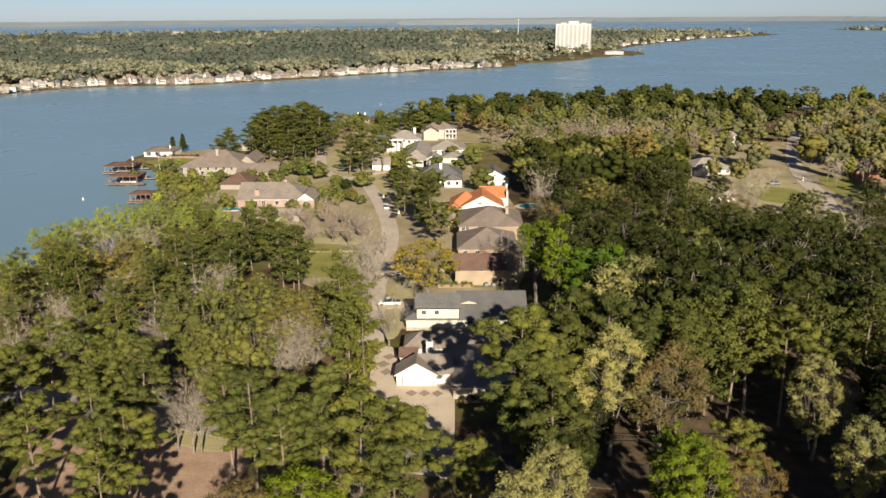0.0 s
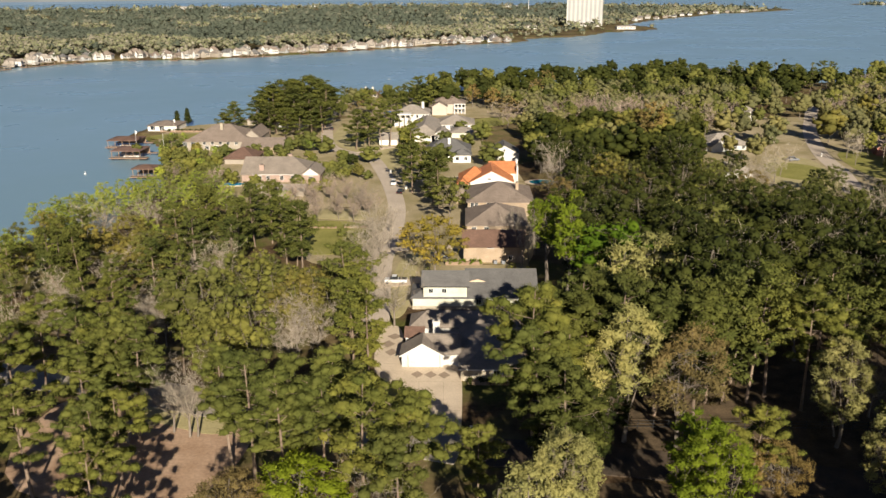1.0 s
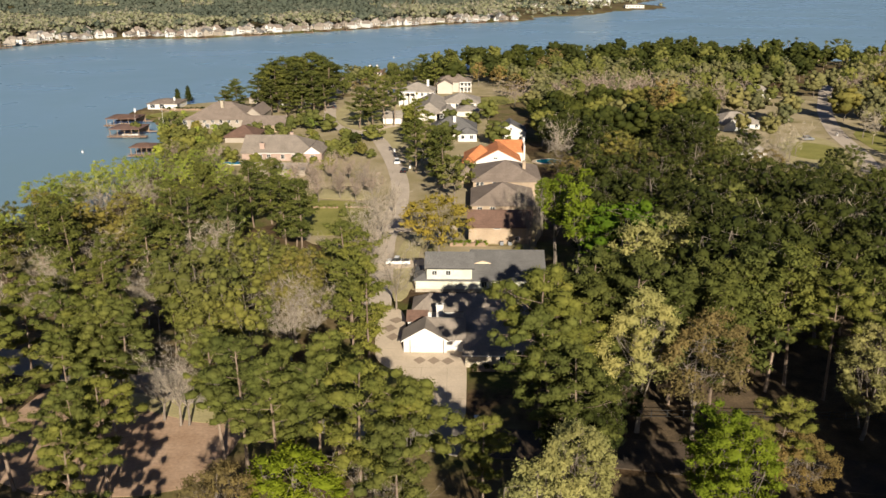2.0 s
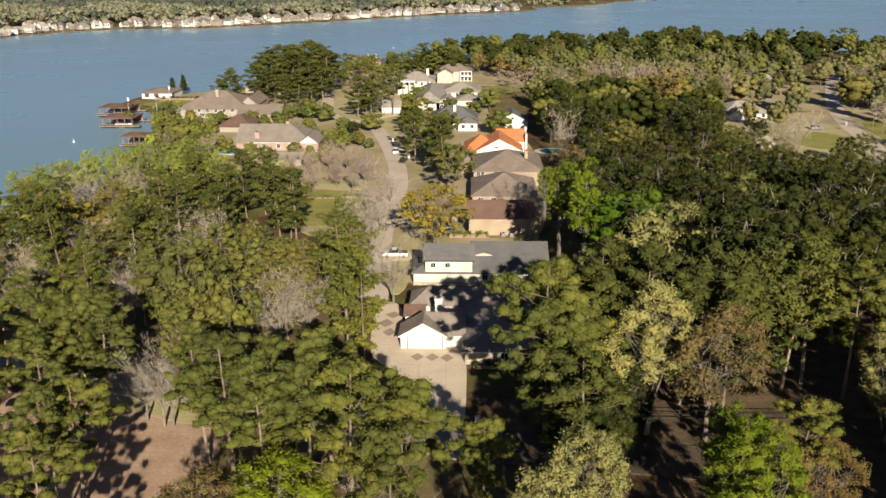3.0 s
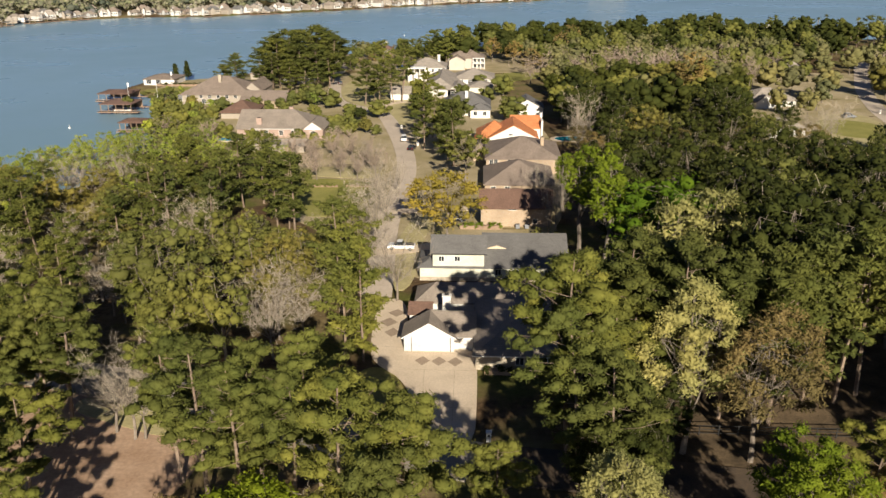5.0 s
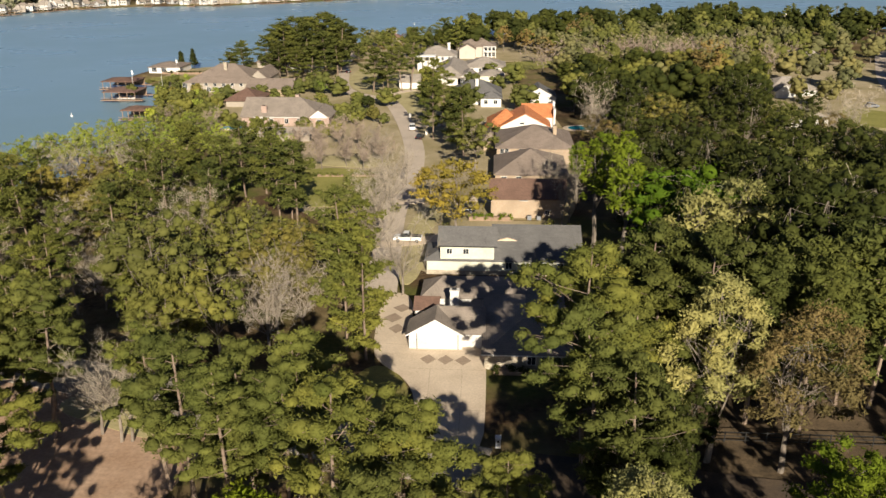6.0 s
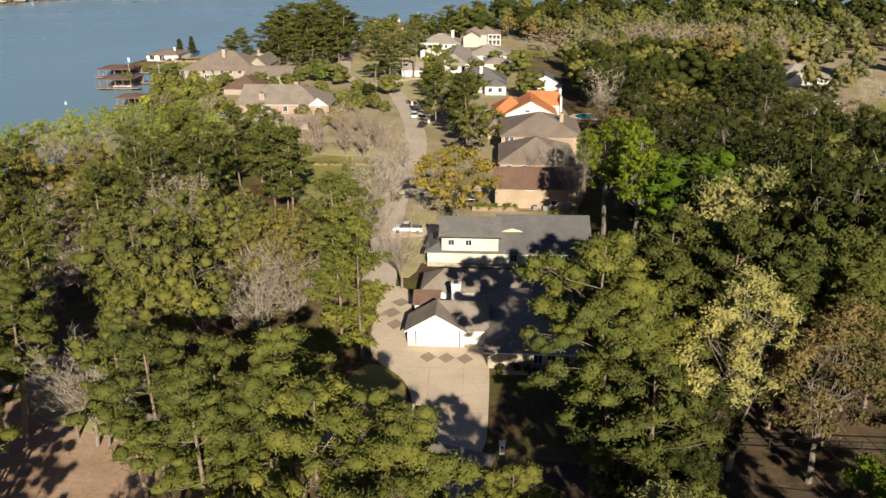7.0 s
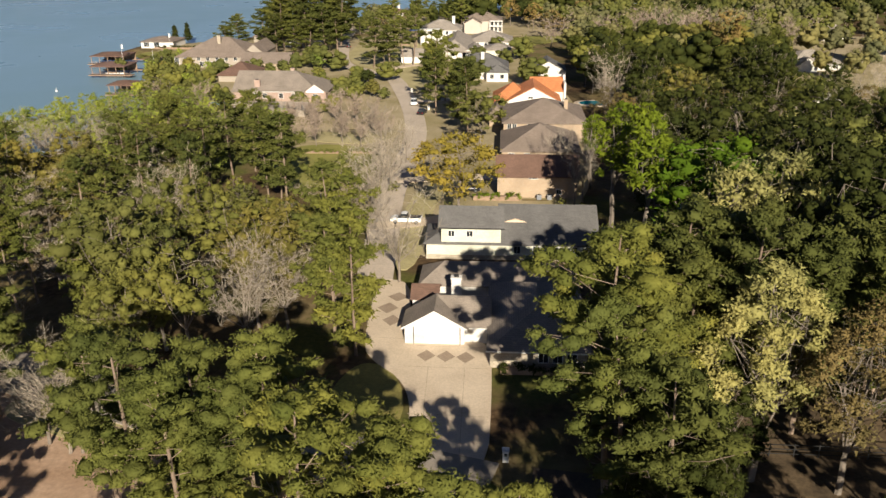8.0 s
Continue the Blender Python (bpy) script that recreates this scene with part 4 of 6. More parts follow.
def pine_shape(seed, h, n_leaf, size, branches, low=0.45, rad=0.2, puff=1.0, slim=0.3, core=0.76):
    """A pine: branches round a straight trunk, each with a spray of needle tufts over its outer half."""
    rng = np.random.default_rng(seed)
    segs, cs, rs = [], [], []
    top = (rng.normal() * 0.5, rng.normal() * 0.5, h * 0.96)
    spine = limb(segs, (0, 0, -0.3), top, h * 0.0125, 0.05, 0.012, rng, 6)
    az = rng.uniform(0, 6)
    heavy = rng.uniform(0, 6.28)
    for k in range(branches):
        f = k / (branches - 1)
        z = h * (low + (0.93 - low) * f ** 0.9)
        az += 2.4 + rng.normal() * 0.35
        prof = (0.62 + 1.3 * f) if f < 0.3 else math.sqrt(max(0.05, 1 - ((f - 0.3) / 0.72) ** 2))
        L = h * rad * min(1.0, prof) * rng.uniform(0.6, 1.15) * (1 + 0.18 * math.cos(az - heavy))
        t = min(z / (h * 0.97), 0.999)
        i = int(t * 6)
        base = np.array(spine[i]) + (np.array(spine[i + 1]) - np.array(spine[i])) * (t * 6 - i)
        out, side = np.array((math.cos(az), math.sin(az), 0)), np.array((-math.sin(az), math.cos(az), 0))
        end = base + out * L + np.array((0, 0, L * rng.uniform(0.08, 0.42) + 0.03 * h * f))
        limb(segs, base, end, 0.015 + h * 0.0017 * (1 - f * 0.6), 0.02, 0.06, rng, 2)
        m = max(2, min(5, round(L / (0.95 * h / 21))))
        for j in range(m):
            u = 0.3 + 0.72 * (j + rng.uniform(0.2, 0.8)) / m
            q = base + (end - base) * u + side * rng.normal() * 0.2 * L * u + np.array((0, 0, rng.normal() * 0.22 + 0.15))
            cs.append(q)
            rs.append(rng.uniform(0.5, 0.92) * puff * h / 21)
            if core > 0.7 and j % 2 == 0:
                limb(segs, base + (end - base) * max(0.25, u - 0.3), q, 0.03, 0.012, 0.08, rng, 1)
    for k in range(4):
        cs.append(np.array(top) + rng.normal(size=3) * (0.7, 0.7, 0.4))
        rs.append(rng.uniform(0.5, 0.75) * puff * h / 21)
    return segs, leaf_cloud(rng, cs, rs, n_leaf, size, 0.66, 0.35, slim, core)


def broad_shape(seed, h, n_leaf, size, lobes, wide=0.36, low=0.3, clump=1.0, gaps=0.0, core=0.6, slim=0.42, mess=0.42, fill=0.42):
    """A broad-leaved tree: limbs fork from the trunk into a few large masses, each built of many leafy tufts."""
    rng = np.random.default_rng(seed)
    segs, cs, rs = [], [], []
    fork = np.array((rng.normal() * 0.3, rng.normal() * 0.3, h * low))
    limb(segs, (0, 0, -0.3), fork, h * 0.017, h * 0.012, 0.02, rng, 3)
    mains = []
    for k in range(6):
        a = k * math.tau / 6 + rng.normal() * 0.3
        tip = np.array((math.cos(a) * h * wide * 0.6, math.sin(a) * h * wide * 0.6, h * rng.uniform(0.6, 0.85)))
        mains.append(limb(segs, fork, tip, h * 0.0048, 0.02, 0.08, rng, 3))
    mains.append(limb(segs, fork, (0, 0, h * 0.9), h * 0.01, 0.04, 0.04, rng, 3))
    mid, hz = h * (low + 1) / 2 * 0.97, h * (1 - low) / 2
    mass = rng.normal(size=(9, 3)) + (0, 0, 0.5)
    mass /= np.linalg.norm(mass, axis=1)[:, None]
    swell = rng.uniform(0.5, 1.0, 9)
    for k in range(lobes):
        ct = 1 - (k + 0.5) / lobes * 1.72
        a = k * 2.39996 + rng.normal() * 0.3
        st = math.sqrt(max(0, 1 - ct * ct))
        d = np.array((math.cos(a) * st, math.sin(a) * st, ct))
        near = (np.clip((mass @ d - 0.55) / 0.45, 0, 1) ** 0.6 * swell).max()
        bulge = (0.62 + 0.36 * near) * rng.uniform(0.9, 1.05)
        c = d * bulge * (h * wide, h * wide, hz) + (0, 0, mid)
        if rng.random() < gaps * (1.6 - 1.2 * near):
            continue
        main = mains[rng.integers(len(mains))]
        limb(segs, main[rng.integers(1, 4)], c, 0.024, 0.01, 0.1, rng, 2)
        cs.append(c)
        rs.append(rng.uniform(0.65, 1.2) * clump * h)
    if gaps < 0.2:
        for k in range(5):
            cs.append(np.array((rng.normal() * h * wide * 0.2, rng.normal() * h * wide * 0.2, mid + (k - 2) * hz * 0.2)))
            rs.append(h * wide * fill)
    return segs, leaf_cloud(rng, cs, rs, n_leaf, size, 0.8, 0.2, slim, core, mess)


def cone_shape(seed, h, n_leaf):
    rng = np.random.default_rng(seed)
    segs, cs, rs = [], [], []
    limb(segs, (0, 0, -0.3), (0, 0, h * 0.95), 0.18, 0.03, 0.0, rng, 4)
    for k in range(40):
        f = (k + 0.5) / 40
        a, r = k * 2.4, h * 0.22 * (1 - f) ** 0.8
        cs.append((math.cos(a) * r, math.sin(a) * r, h * (0.06 + 0.92 * f)))
        rs.append(0.55 * (1.15 - f * 0.6))
    return segs, leaf_cloud(rng, cs, rs, n_leaf, 0.6)


def bare_shape(seed, h, twigs, wide=0.36, thick=1.0):
    rng = np.random.default_rng(seed)
    segs, tw = [], []
    fork = np.array((rng.normal() * 0.2, rng.normal() * 0.2, h * 0.25))
    limb(segs, (0, 0, -0.3), fork, h * 0.016, h * 0.012, 0.02, rng, 2)
    for k in range(8):
        a = k * 2.4 + rng.normal() * 0.3
        w = h * wide * rng.uniform(0.35, 1.0)
        tip = np.array((math.cos(a) * w, math.sin(a) * w, h * rng.uniform(0.75, 1.0) - 0.25 * w))
        main = limb(segs, fork, tip, h * 0.005, 0.018, 0.12, rng, 5)
        for j in range(8):
            s = main[1 + j % 5]
            e = s + rng.normal(size=3) * h * 0.085 + np.array((math.cos(a), math.sin(a), 1.2)) * h * 0.07
            sub = limb(segs, s, e, 0.02, 0.009, 0.16, rng, 2)
            for q in range(twigs):
                s2 = sub[rng.integers(0, 3)]
                e2 = s2 + rng.normal(size=3) * h * 0.045 + np.array((math.cos(a) * 0.5, math.sin(a) * 0.5, 1.0)) * h * 0.04
                tw.append((s2, e2))
    verts, faces = [], []
    for a, b in tw:
        d = b - a
        u = np.cross(d, rng.normal(size=3))
        u *= 0.02 * thick / (np.linalg.norm(u) + 1e-9) * (h / 14 + 0.3)
        k0 = len(verts)
        verts += [a - u, a + u, b + u * 0.5, b - u * 0.5]
        faces.append((k0, k0 + 1, k0 + 2, k0 + 3))
    return segs, (verts, faces)


def palm_shape(seed, h):
    rng = np.random.default_rng(seed)
    segs = []
    limb(segs, (0, 0, -0.3), (0.2, 0.1, h), 0.24, 0.17, 0.01, rng, 5)
    verts, faces = [], []
    for k in range(26):
        a, lift = k * 2.4, rng.uniform(-0.7, 1.1)
        L = rng.uniform(1.5, 2.0)
        prev = None
        for j in range(5):
            t = j / 4
            c = np.array((0.2 + math.cos(a) * L * t, 0.1 + math.sin(a) * L * t, h + L * (lift * t - 0.9 * t * t)))
            w = np.array((-math.sin(a), math.cos(a), 0)) * 0.3 * math.sin(math.pi * min(1, t + 0.15))
            verts += [c - w, c + w]
            if prev is not None:
                faces.append((prev, prev + 1, len(verts) - 1, len(verts) - 2))
            prev = len(verts) - 2
    return segs, (verts, faces)


SPECIES = {}


def species(key, name, label, height, make, bark, leaves, crown="crown"):
    """Three grades of each kind of tree, from the nearest to the farthest; make(seed, grade) gives limbs and leaves."""
    SPECIES[key] = (name, label, height, crown, [])
    for grade in range(3):
        kinds = []
        for v in range(3):
            segs, cloud = make(len(key) * 31 + ord(key[0]) * 7 + grade * 5 + v, grade)
            if grade == 2:
                segs = segs[:6]
            kinds.append((raw_mesh("trunk", *tubes(segs, (7, 5, 4)[grade]), bark), raw_mesh(crown, *cloud, leaves, True)))
        SPECIES[key][4].append(kinds)


def pine(s, g):
    return pine_shape(s, 21, (104, 40, 10)[g], (0.16, 0.32, 0.6)[g], (23, 17, 12)[g], 0.39, 0.25, (1.28, 1.42, 1.7)[g], (0.36, 0.42, 0.5)[g], (0.76, 0.58, 0.7)[g])


def full_pine(s, g):
    return pine_shape(s, 18, (76, 40, 12)[g], (0.185, 0.31, 0.6)[g], (34, 24, 16)[g], 0.12, 0.24, (1.3, 1.5, 1.7)[g], (0.36, 0.42, 0.5)[g], (0.76, 0.58, 0.7)[g])


def dark_pine(s, g):
    return pine_shape(s, 18, (76, 40, 12)[g], (0.185, 0.31, 0.6)[g], (30, 22, 15)[g], 0.2, 0.27, (1.35, 1.5, 1.8)[g], 0.42, (0.76, 0.58, 0.7)[g])


def broad(h, wide, low, clump, gaps, lobes=40, dense=1.0, core=0.72):
    """clump: the size of the crown's tufts for its width; gaps: the share of tufts that are missing."""
    def make(s, g):
        n = int(lobes * (1.7, 0.95, 0.5)[g])
        r = clump * wide * (0.22, 0.27, 0.42)[g]
        leaf = (0.18, 0.31, 0.66)[g] * (h / 18) ** 0.5
        return broad_shape(s, h, int((96, 40, 11)[g] * dense), leaf, n, wide, low, r, gaps, core * (0.8, 0.72, 1.05)[g], 0.42, (0.46, 0.4, 0.2)[g], (0.42, 0.42, 0.74)[g])
    return make


species("pine", "pine_tree", "tall pine with clumped yellow-green needles and a bare lower trunk", 21, pine, M_BARK_PINE, L_PINE)
species("full_pine", "pine_tree", "full-crowned young pine with foliage down to the ground", 18, full_pine, M_BARK_PINE, L_PINE)
species("dark_pine", "pine_tree", "broad dark green pine in a dense grove", 18, dark_pine, M_BARK_PINE, L_DARKPINE)
species("oak", "oak_tree", "dense dark evergreen oak with a rounded crown", 16, broad(16, 0.33, 0.2, 1.05, 0.0, 42), M_BARK_GREY, L_OAK)
species("olive", "live_oak", "olive-green live oak with pale limbs showing", 17, broad(17, 0.34, 0.36, 0.95, 0.1, 42), M_BARK_GREY, L_OLIVE)
species("round", "garden_tree", "rounded olive-green garden tree", 8, broad(8, 0.45, 0.08, 1.0, 0.06, 32, 1.0), M_BARK_GREY, L_OLIVE)
species("khaki", "spring_tree", "tall tree with pale khaki spring leaves", 20, broad(20, 0.24, 0.2, 0.95, 0.12, 58, 1.4, 0.6), M_BARK_GREY, L_KHAKI)
species("khaki_low", "young_tree", "broad tree with pale khaki spring leaves", 13, broad(13, 0.36, 0.2, 0.95, 0.12, 36), M_BARK_GREY, L_TAN)
species("lime", "willow", "low shore tree with yellow-green new leaves", 9, broad(9, 0.42, 0.16, 0.85, 0.16, 36, 1.0, 0.55), M_BARK_GREY, L_LIME)
species("green", "green_tree", "young tree with bright fresh green leaves", 18, broad(18, 0.22, 0.25, 1.0, 0.12, 44), M_BARK_GREY, L_GREEN)
species("poplar", "poplar", "slender tree with fresh green leaves and a pale trunk", 20, broad(20, 0.125, 0.42, 1.1, 0.1, 44), M_BARK_GREY, L_GREEN)
species("lush", "green_tree", "low spreading tree with vivid green leaves", 14, broad(14, 0.42, 0.12, 1.05, 0.0, 46), M_BARK_GREY, L_LUSH)
species("cone", "cypress", "small dark conical evergreen", 8, lambda s, g: cone_shape(s, 8, (30, 18, 14)[g]), M_BARK_GREY, L_OAK)
species("gold", "golden_tree", "tree with golden olive early leaves", 14, broad(14, 0.38, 0.14, 1.05, 0.05, 42, 1.2), M_BARK_GREY, L_GOLD)
species("yellow", "golden_tree", "broad tree with yellow-green early leaves and pale limbs", 14, broad(14, 0.4, 0.2, 0.9, 0.12, 52, 1.6, 0.55), M_BARK_GREY, L_YELLOW)
species("rust", "winter_tree", "tree with thin rust-brown leaves", 13, broad(13, 0.34, 0.22, 0.9, 0.2, 54, 1.5, 0.35), M_BARK_GREY, L_RUST)
species("bush", "shrub", "rounded olive-green garden shrub", 4, broad(4, 0.55, 0.02, 1.25, 0.0, 16, 0.7), M_BARK_GREY, L_OLIVE)
species("bare", "bare_tree", "leafless tree with pale grey-brown twigs", 14, lambda s, g: bare_shape(s, 14, (20, 15, 7)[g], 0.36, (0.5, 0.85, 2.2)[g]), M_BARK_GREY, M_TWIG, "crown")
species("bare_pink", "leafless_tree", "leafless tree with reddish-brown twigs", 10, lambda s, g: bare_shape(s, 10, (20, 20, 8)[g], 0.46, (1, 2.0, 2.6)[g]), M_BARK_GREY, M_TWIG_PINK, "crown")
species("palm", "palm_tree", "tall thin palm with a small crown", 13, lambda s, g: palm_shape(s, 13), M_BARK_GREY, L_OLIVE, "fronds")

PLANTED = []


def tree_pose(x, y, s, wide):
    return Matrix.LocRotScale((x, y, -0.05), Euler((random.gauss(0, 0.025), random.gauss(0, 0.025), random.uniform(0, 6.28))), (s * wide * random.uniform(0.85, 1.2), s * wide * random.uniform(0.85, 1.2), s))


def plant(key, x, y, h, wide=1.0):
    if key == "olive" and h < 9.5:
        key = "round"
    name, label, h0, crown, grades = SPECIES[key]
    trunk, leaves = random.choice(grades[1 if y < 64 else 0 if y < (124 if "pine" in key else 128) else 2 if y > (430 if "pine" in key else 285) or key == "bush" and y > 200 else 1])
    if key == "dark_pine" and y > 300:
        wide = 1.45
    if key == "pine" and y > 270:
        wide = 1.15
    ob = thing(name, tree_pose(x, y, h / h0, wide), label, "shrub" if key == "bush" else "tree", name.replace("_", " ") + "s")
    new("trunk", trunk).parent = ob
    top = new(crown, leaves)
    top.parent = ob
    if key.startswith("bare"):
        top["kind"] = "stuff"
    PLANTED.append((x, y))


def clear_of(x, y, gap):
    return all((x - a) ** 2 + (y - b) ** 2 > gap * gap for a, b in PLANTED)


def near_line(x, y, pts, gap):
    for (ax, ay), (bx, by) in zip(pts, pts[1:]):
        dx, dy = bx - ax, by - ay
        t = max(0, min(1, ((x - ax) * dx + (y - ay) * dy) / (dx * dx + dy * dy)))
        if math.hypot(x - ax - t * dx, y - ay - t * dy) < gap:
            return True
    return False


# plots kept open: x0, x1, y0, y1
OPEN = [(-19, 13, 105, 158), (-17, 17, 158, 184), (-24, 17, 184, 262), (-30, 24, 258, 345), (-60, 8, 345, 440), (-22, 3, 440, 468), (-100, -48, 262, 320),
        (-165, -76, 322, 420), (22, 36, 276, 292), (-54, -24, 198, 250), (98, 124, 336, 362), (88, 106, 284, 306), (139, 153, 421, 438), (166, 200, 322, 358), (-40, -8, 96, 108),
        (108, 150, 262, 336), (-76, -52, 510, 530), (184, 214, 594, 614), (-66, -36, 96, 128), (46, 74, 106, 137)]


def scatter(outline, kinds, spacing, h_lo, h_hi, seed, tries=3000, road_gap=5.0, keep_open=True, joined=""):
    """Fills an outline with trees at about an even spacing; kinds: pairs of a kind and its share. joined: a name, for far woods made as one whole."""
    rnd = random.Random(seed)
    random.seed(seed)
    xs, ys = [p[0] for p in outline], [p[1] for p in outline]
    names, shares = [k for k, _ in kinds], [w for _, w in kinds]
    mass = []
    for _ in range(tries):
        x, y = rnd.uniform(min(xs), max(xs)), rnd.uniform(min(ys), max(ys))
        if inside_dist(np.array([x]), np.array([y]), outline)[0] < 0:
            continue
        if keep_open and any(a < x < b and c < y < d for a, b, c, d in OPEN):
            continue
        if near_line(x, y, STREET, road_gap) or near_line(x, y, LANE, road_gap) or near_line(x, y, EAST_ROAD, road_gap + 1):
            continue
        if not clear_of(x, y, spacing * rnd.uniform(0.85, 1.15)):
            continue
        key, h = rnd.choices(names, shares)[0], rnd.uniform(h_lo, h_hi)
        if joined:
            name, label, h0, crown, grades = SPECIES[key]
            mass.append((random.choice(grades[2]), tree_pose(x, y, h / h0, 1.0)))
            PLANTED.append((x, y))
        else:
            plant(key, x, y, h)
    if mass:
        verts, faces, slots, mats = [], [], [], []
        for pair, m in mass:
            m = np.array(m)
            for data in pair:
                co = np.empty(len(data.vertices) * 3)
                data.vertices.foreach_get("co", co)
                k0 = sum(len(v) for v in verts) if not verts else base
                verts.append(co.reshape(-1, 3) @ m[:3, :3].T + m[:3, 3])
                base = k0 + len(verts[-1])
                if data.materials[0] not in mats:
                    mats.append(data.materials[0])
                i = mats.index(data.materials[0])
                for p in data.polygons:
                    faces.append([k0 + q for q in p.vertices])
                    slots.append(i)
        me = bpy.data.meshes.new(joined)
        me.from_pydata(np.concatenate(verts).tolist(), [], faces)
        for mt in mats:
            me.materials.append(mt)
        me.polygons.foreach_set("material_index", slots)
        me.polygons.foreach_set("use_smooth", [True] * len(faces))
        me.update()
        tagged(new(joined, me), "mixed woods of dark oaks, pale spring trees and bare crowns", "woods", kind="stuff")


random.seed(3)
for x, y, h in ((-57.7, 118.5, 20), (-50.7, 112.2, 20.5), (-53.6, 118, 19.5), (-53.2, 111, 19.5), (-16.3, 100.5, 21.5), (-19.3, 98.9, 19.5), (-11.8, 87.3, 24), (-7.4, 90, 21.5), (-23.7, 96, 20), (-28.9, 99.5, 21.5), (-7.2, 81.3, 20), (2.4, 91, 15.5), (-62, 229, 13.5), (11, 109, 27.5), (11.7, 105.4, 23.5), (38, 94, 16.5), (-16.4, 286.2, 18.5), (-33.4, 103.8, 20), (-22.9, 101.1, 20),):
    plant("pine", x, y, h)
for x, y, h in ((-50.6, 133.1, 17), (-73, 143, 16), (-66.2, 143.1, 16), (-60.5, 117.4, 19), (-54.5, 103.7, 19), (-51.5, 110.2, 19), (-46.7, 90.7, 19), (-45.9, 94.8, 18), (-43.7, 82.9, 18), (-64.7, 145.6, 14), (-23.3, 150.7, 20), (-20.3, 153.4, 18), (-21.4, 144.1, 17), ):
    plant("pine", x, y, h)
for x, y, h in ((-37.5, 454.5, 15), (-114.5, 399.4, 14), (-11.9, 462.1, 18), (-19.4, 445.9, 16), (-23, 424.5, 14), (-45.2, 395.5, 20), (-36.7, 399, 20), (-44, 352, 9),):
    plant("pine", x, y, h)
for x, y, h in ((-46.3, 134.2, 19.5), (-41, 133.4, 17.5), (-42.5, 154.4, 17), (-48.1, 152.7, 17), (-37.2, 149.2, 15), (-48.1, 135.6, 15), (-36.1, 128.8, 16), (-56, 148.8, 15), (-73.8, 179.9, 14), (-41.6, 126.7, 14), (77.3, 271, 13), (81.4, 261.6, 13), (86.7, 257, 11), (140, 416, 9), (150, 417, 8),):
    plant("olive", x, y, h)
for x, y, h in ((25.1, 112, 24.2), (36, 147, 25), (30, 145.7, 23.5), (12.3, 84, 19.8), (7.8, 76.5, 21), (81.9, 158, 20), (55.1, 93.1, 18), (56.9, 110.9, 19),):
    plant("khaki", x, y, h)
for x, y, h in ((19, 208.9, 14), (18.2, 169.6, 25.5), (22.3, 160, 26), (18.7, 202.6, 16), (29.5, 205.3, 18),):
    plant("poplar", x, y, h)
for x, y, h in ((28.8, 89.3, 18.7), (30.5, 85.5, 18.5),):
    plant("green", x, y, h)
for x, y, h in ((30.3, 157.4, 23),):
    plant("lush", x, y, h)
for x, y, h in ((47, 171, 23), (43, 135.5, 27), (51.4, 139.3, 27), (74, 174.5, 23.5), (71, 266.6, 22), (14.5, 101.6, 14), (16, 104, 15), (21.3, 110.5, 13), (19, 104.3, 10), (14.8, 102.9, 10), (11.6, 494.2, 17), (22.6, 510.4, 17), (57.4, 574.4, 17), (64.4, 565.4, 17), (43.2, 546.2, 17), (93.7, 563.8, 17), (105.5, 598.7, 17), (84.8, 544, 17), (140.4, 606.2, 17), (156.9, 605.1, 17), (147.7, 523.7, 13), (122.7, 562.2, 17), (191.7, 558.1, 15), (184.3, 520, 17), (159.8, 515.3, 12), (265.2, 525.8, 11), (65.3, 508.3, 17), (32.3, 493.3, 17),):
    plant("oak", x, y, h)
for x, y, h in ((45.4, 177.9, 22), (57.6, 188.6, 22), (69.1, 194.4, 22), (73.4, 182.9, 22), (82.7, 182.8, 22), (88.3, 177.5, 22), (93.6, 172.5, 22), (48.2, 163.6, 22), (56.7, 163.6, 22), (63.6, 159.2, 22), (71.8, 159.2, 22), (75.3, 151.2, 22), (82.4, 147.4, 22), (41.8, 147.6, 22), (48.4, 144, 22), (56.1, 147.5, 22), (62.1, 140.5, 22), (41, 188.8, 22), (64.2, 207.2, 22), (37.2, 198, 18), (28.9, 180.2, 17), (82.3, 159.1, 22), (40.9, 220, 19), (53.8, 235.2, 19), (68.3, 252.5, 19), (72.1, 283.7, 19), (49.7, 296.3, 19), (61.4, 302.5, 19), (42.1, 273.1, 19), (35.6, 284.5, 19),):
    plant("oak", x, y, h)
for x, y, h in ((65.5, 272.6, 19), (35.2, 248.9, 16), (34.9, 339.1, 14), (-44.8, 480.3, 10), (-35.7, 471.9, 10), (-32, 493.9, 10), (-23.2, 459.4, 16), (-17.5, 479.4, 16), (-8.6, 458.8, 16), (126.6, 240.3, 12), (135.9, 252.1, 12), (118, 229.4, 12), (128, 232.9, 12), (-44, 312, 5.5),):
    plant("oak", x, y, h)
for x, y, h in ((41.3, 93.8, 12), (-27.4, 83.6, 13.5), (32.7, 110.5, 20.5), (80, 346, 20), (4.4, 474.6, 14), (15.7, 460.3, 14), (43.6, 503.1, 14), (55.6, 555.3, 14), (22, 422.9, 14), (-70, 477.1, 7), (-59.3, 459.3, 7), (-52.7, 459.1, 7), (-49.6, 476.4, 7), (-62.3, 445.4, 7), (-70, 511, 6), (-60, 510, 5), (-53, 513, 6), (-48, 516, 7), (58, 114, 9),):
    plant("rust", x, y, h)
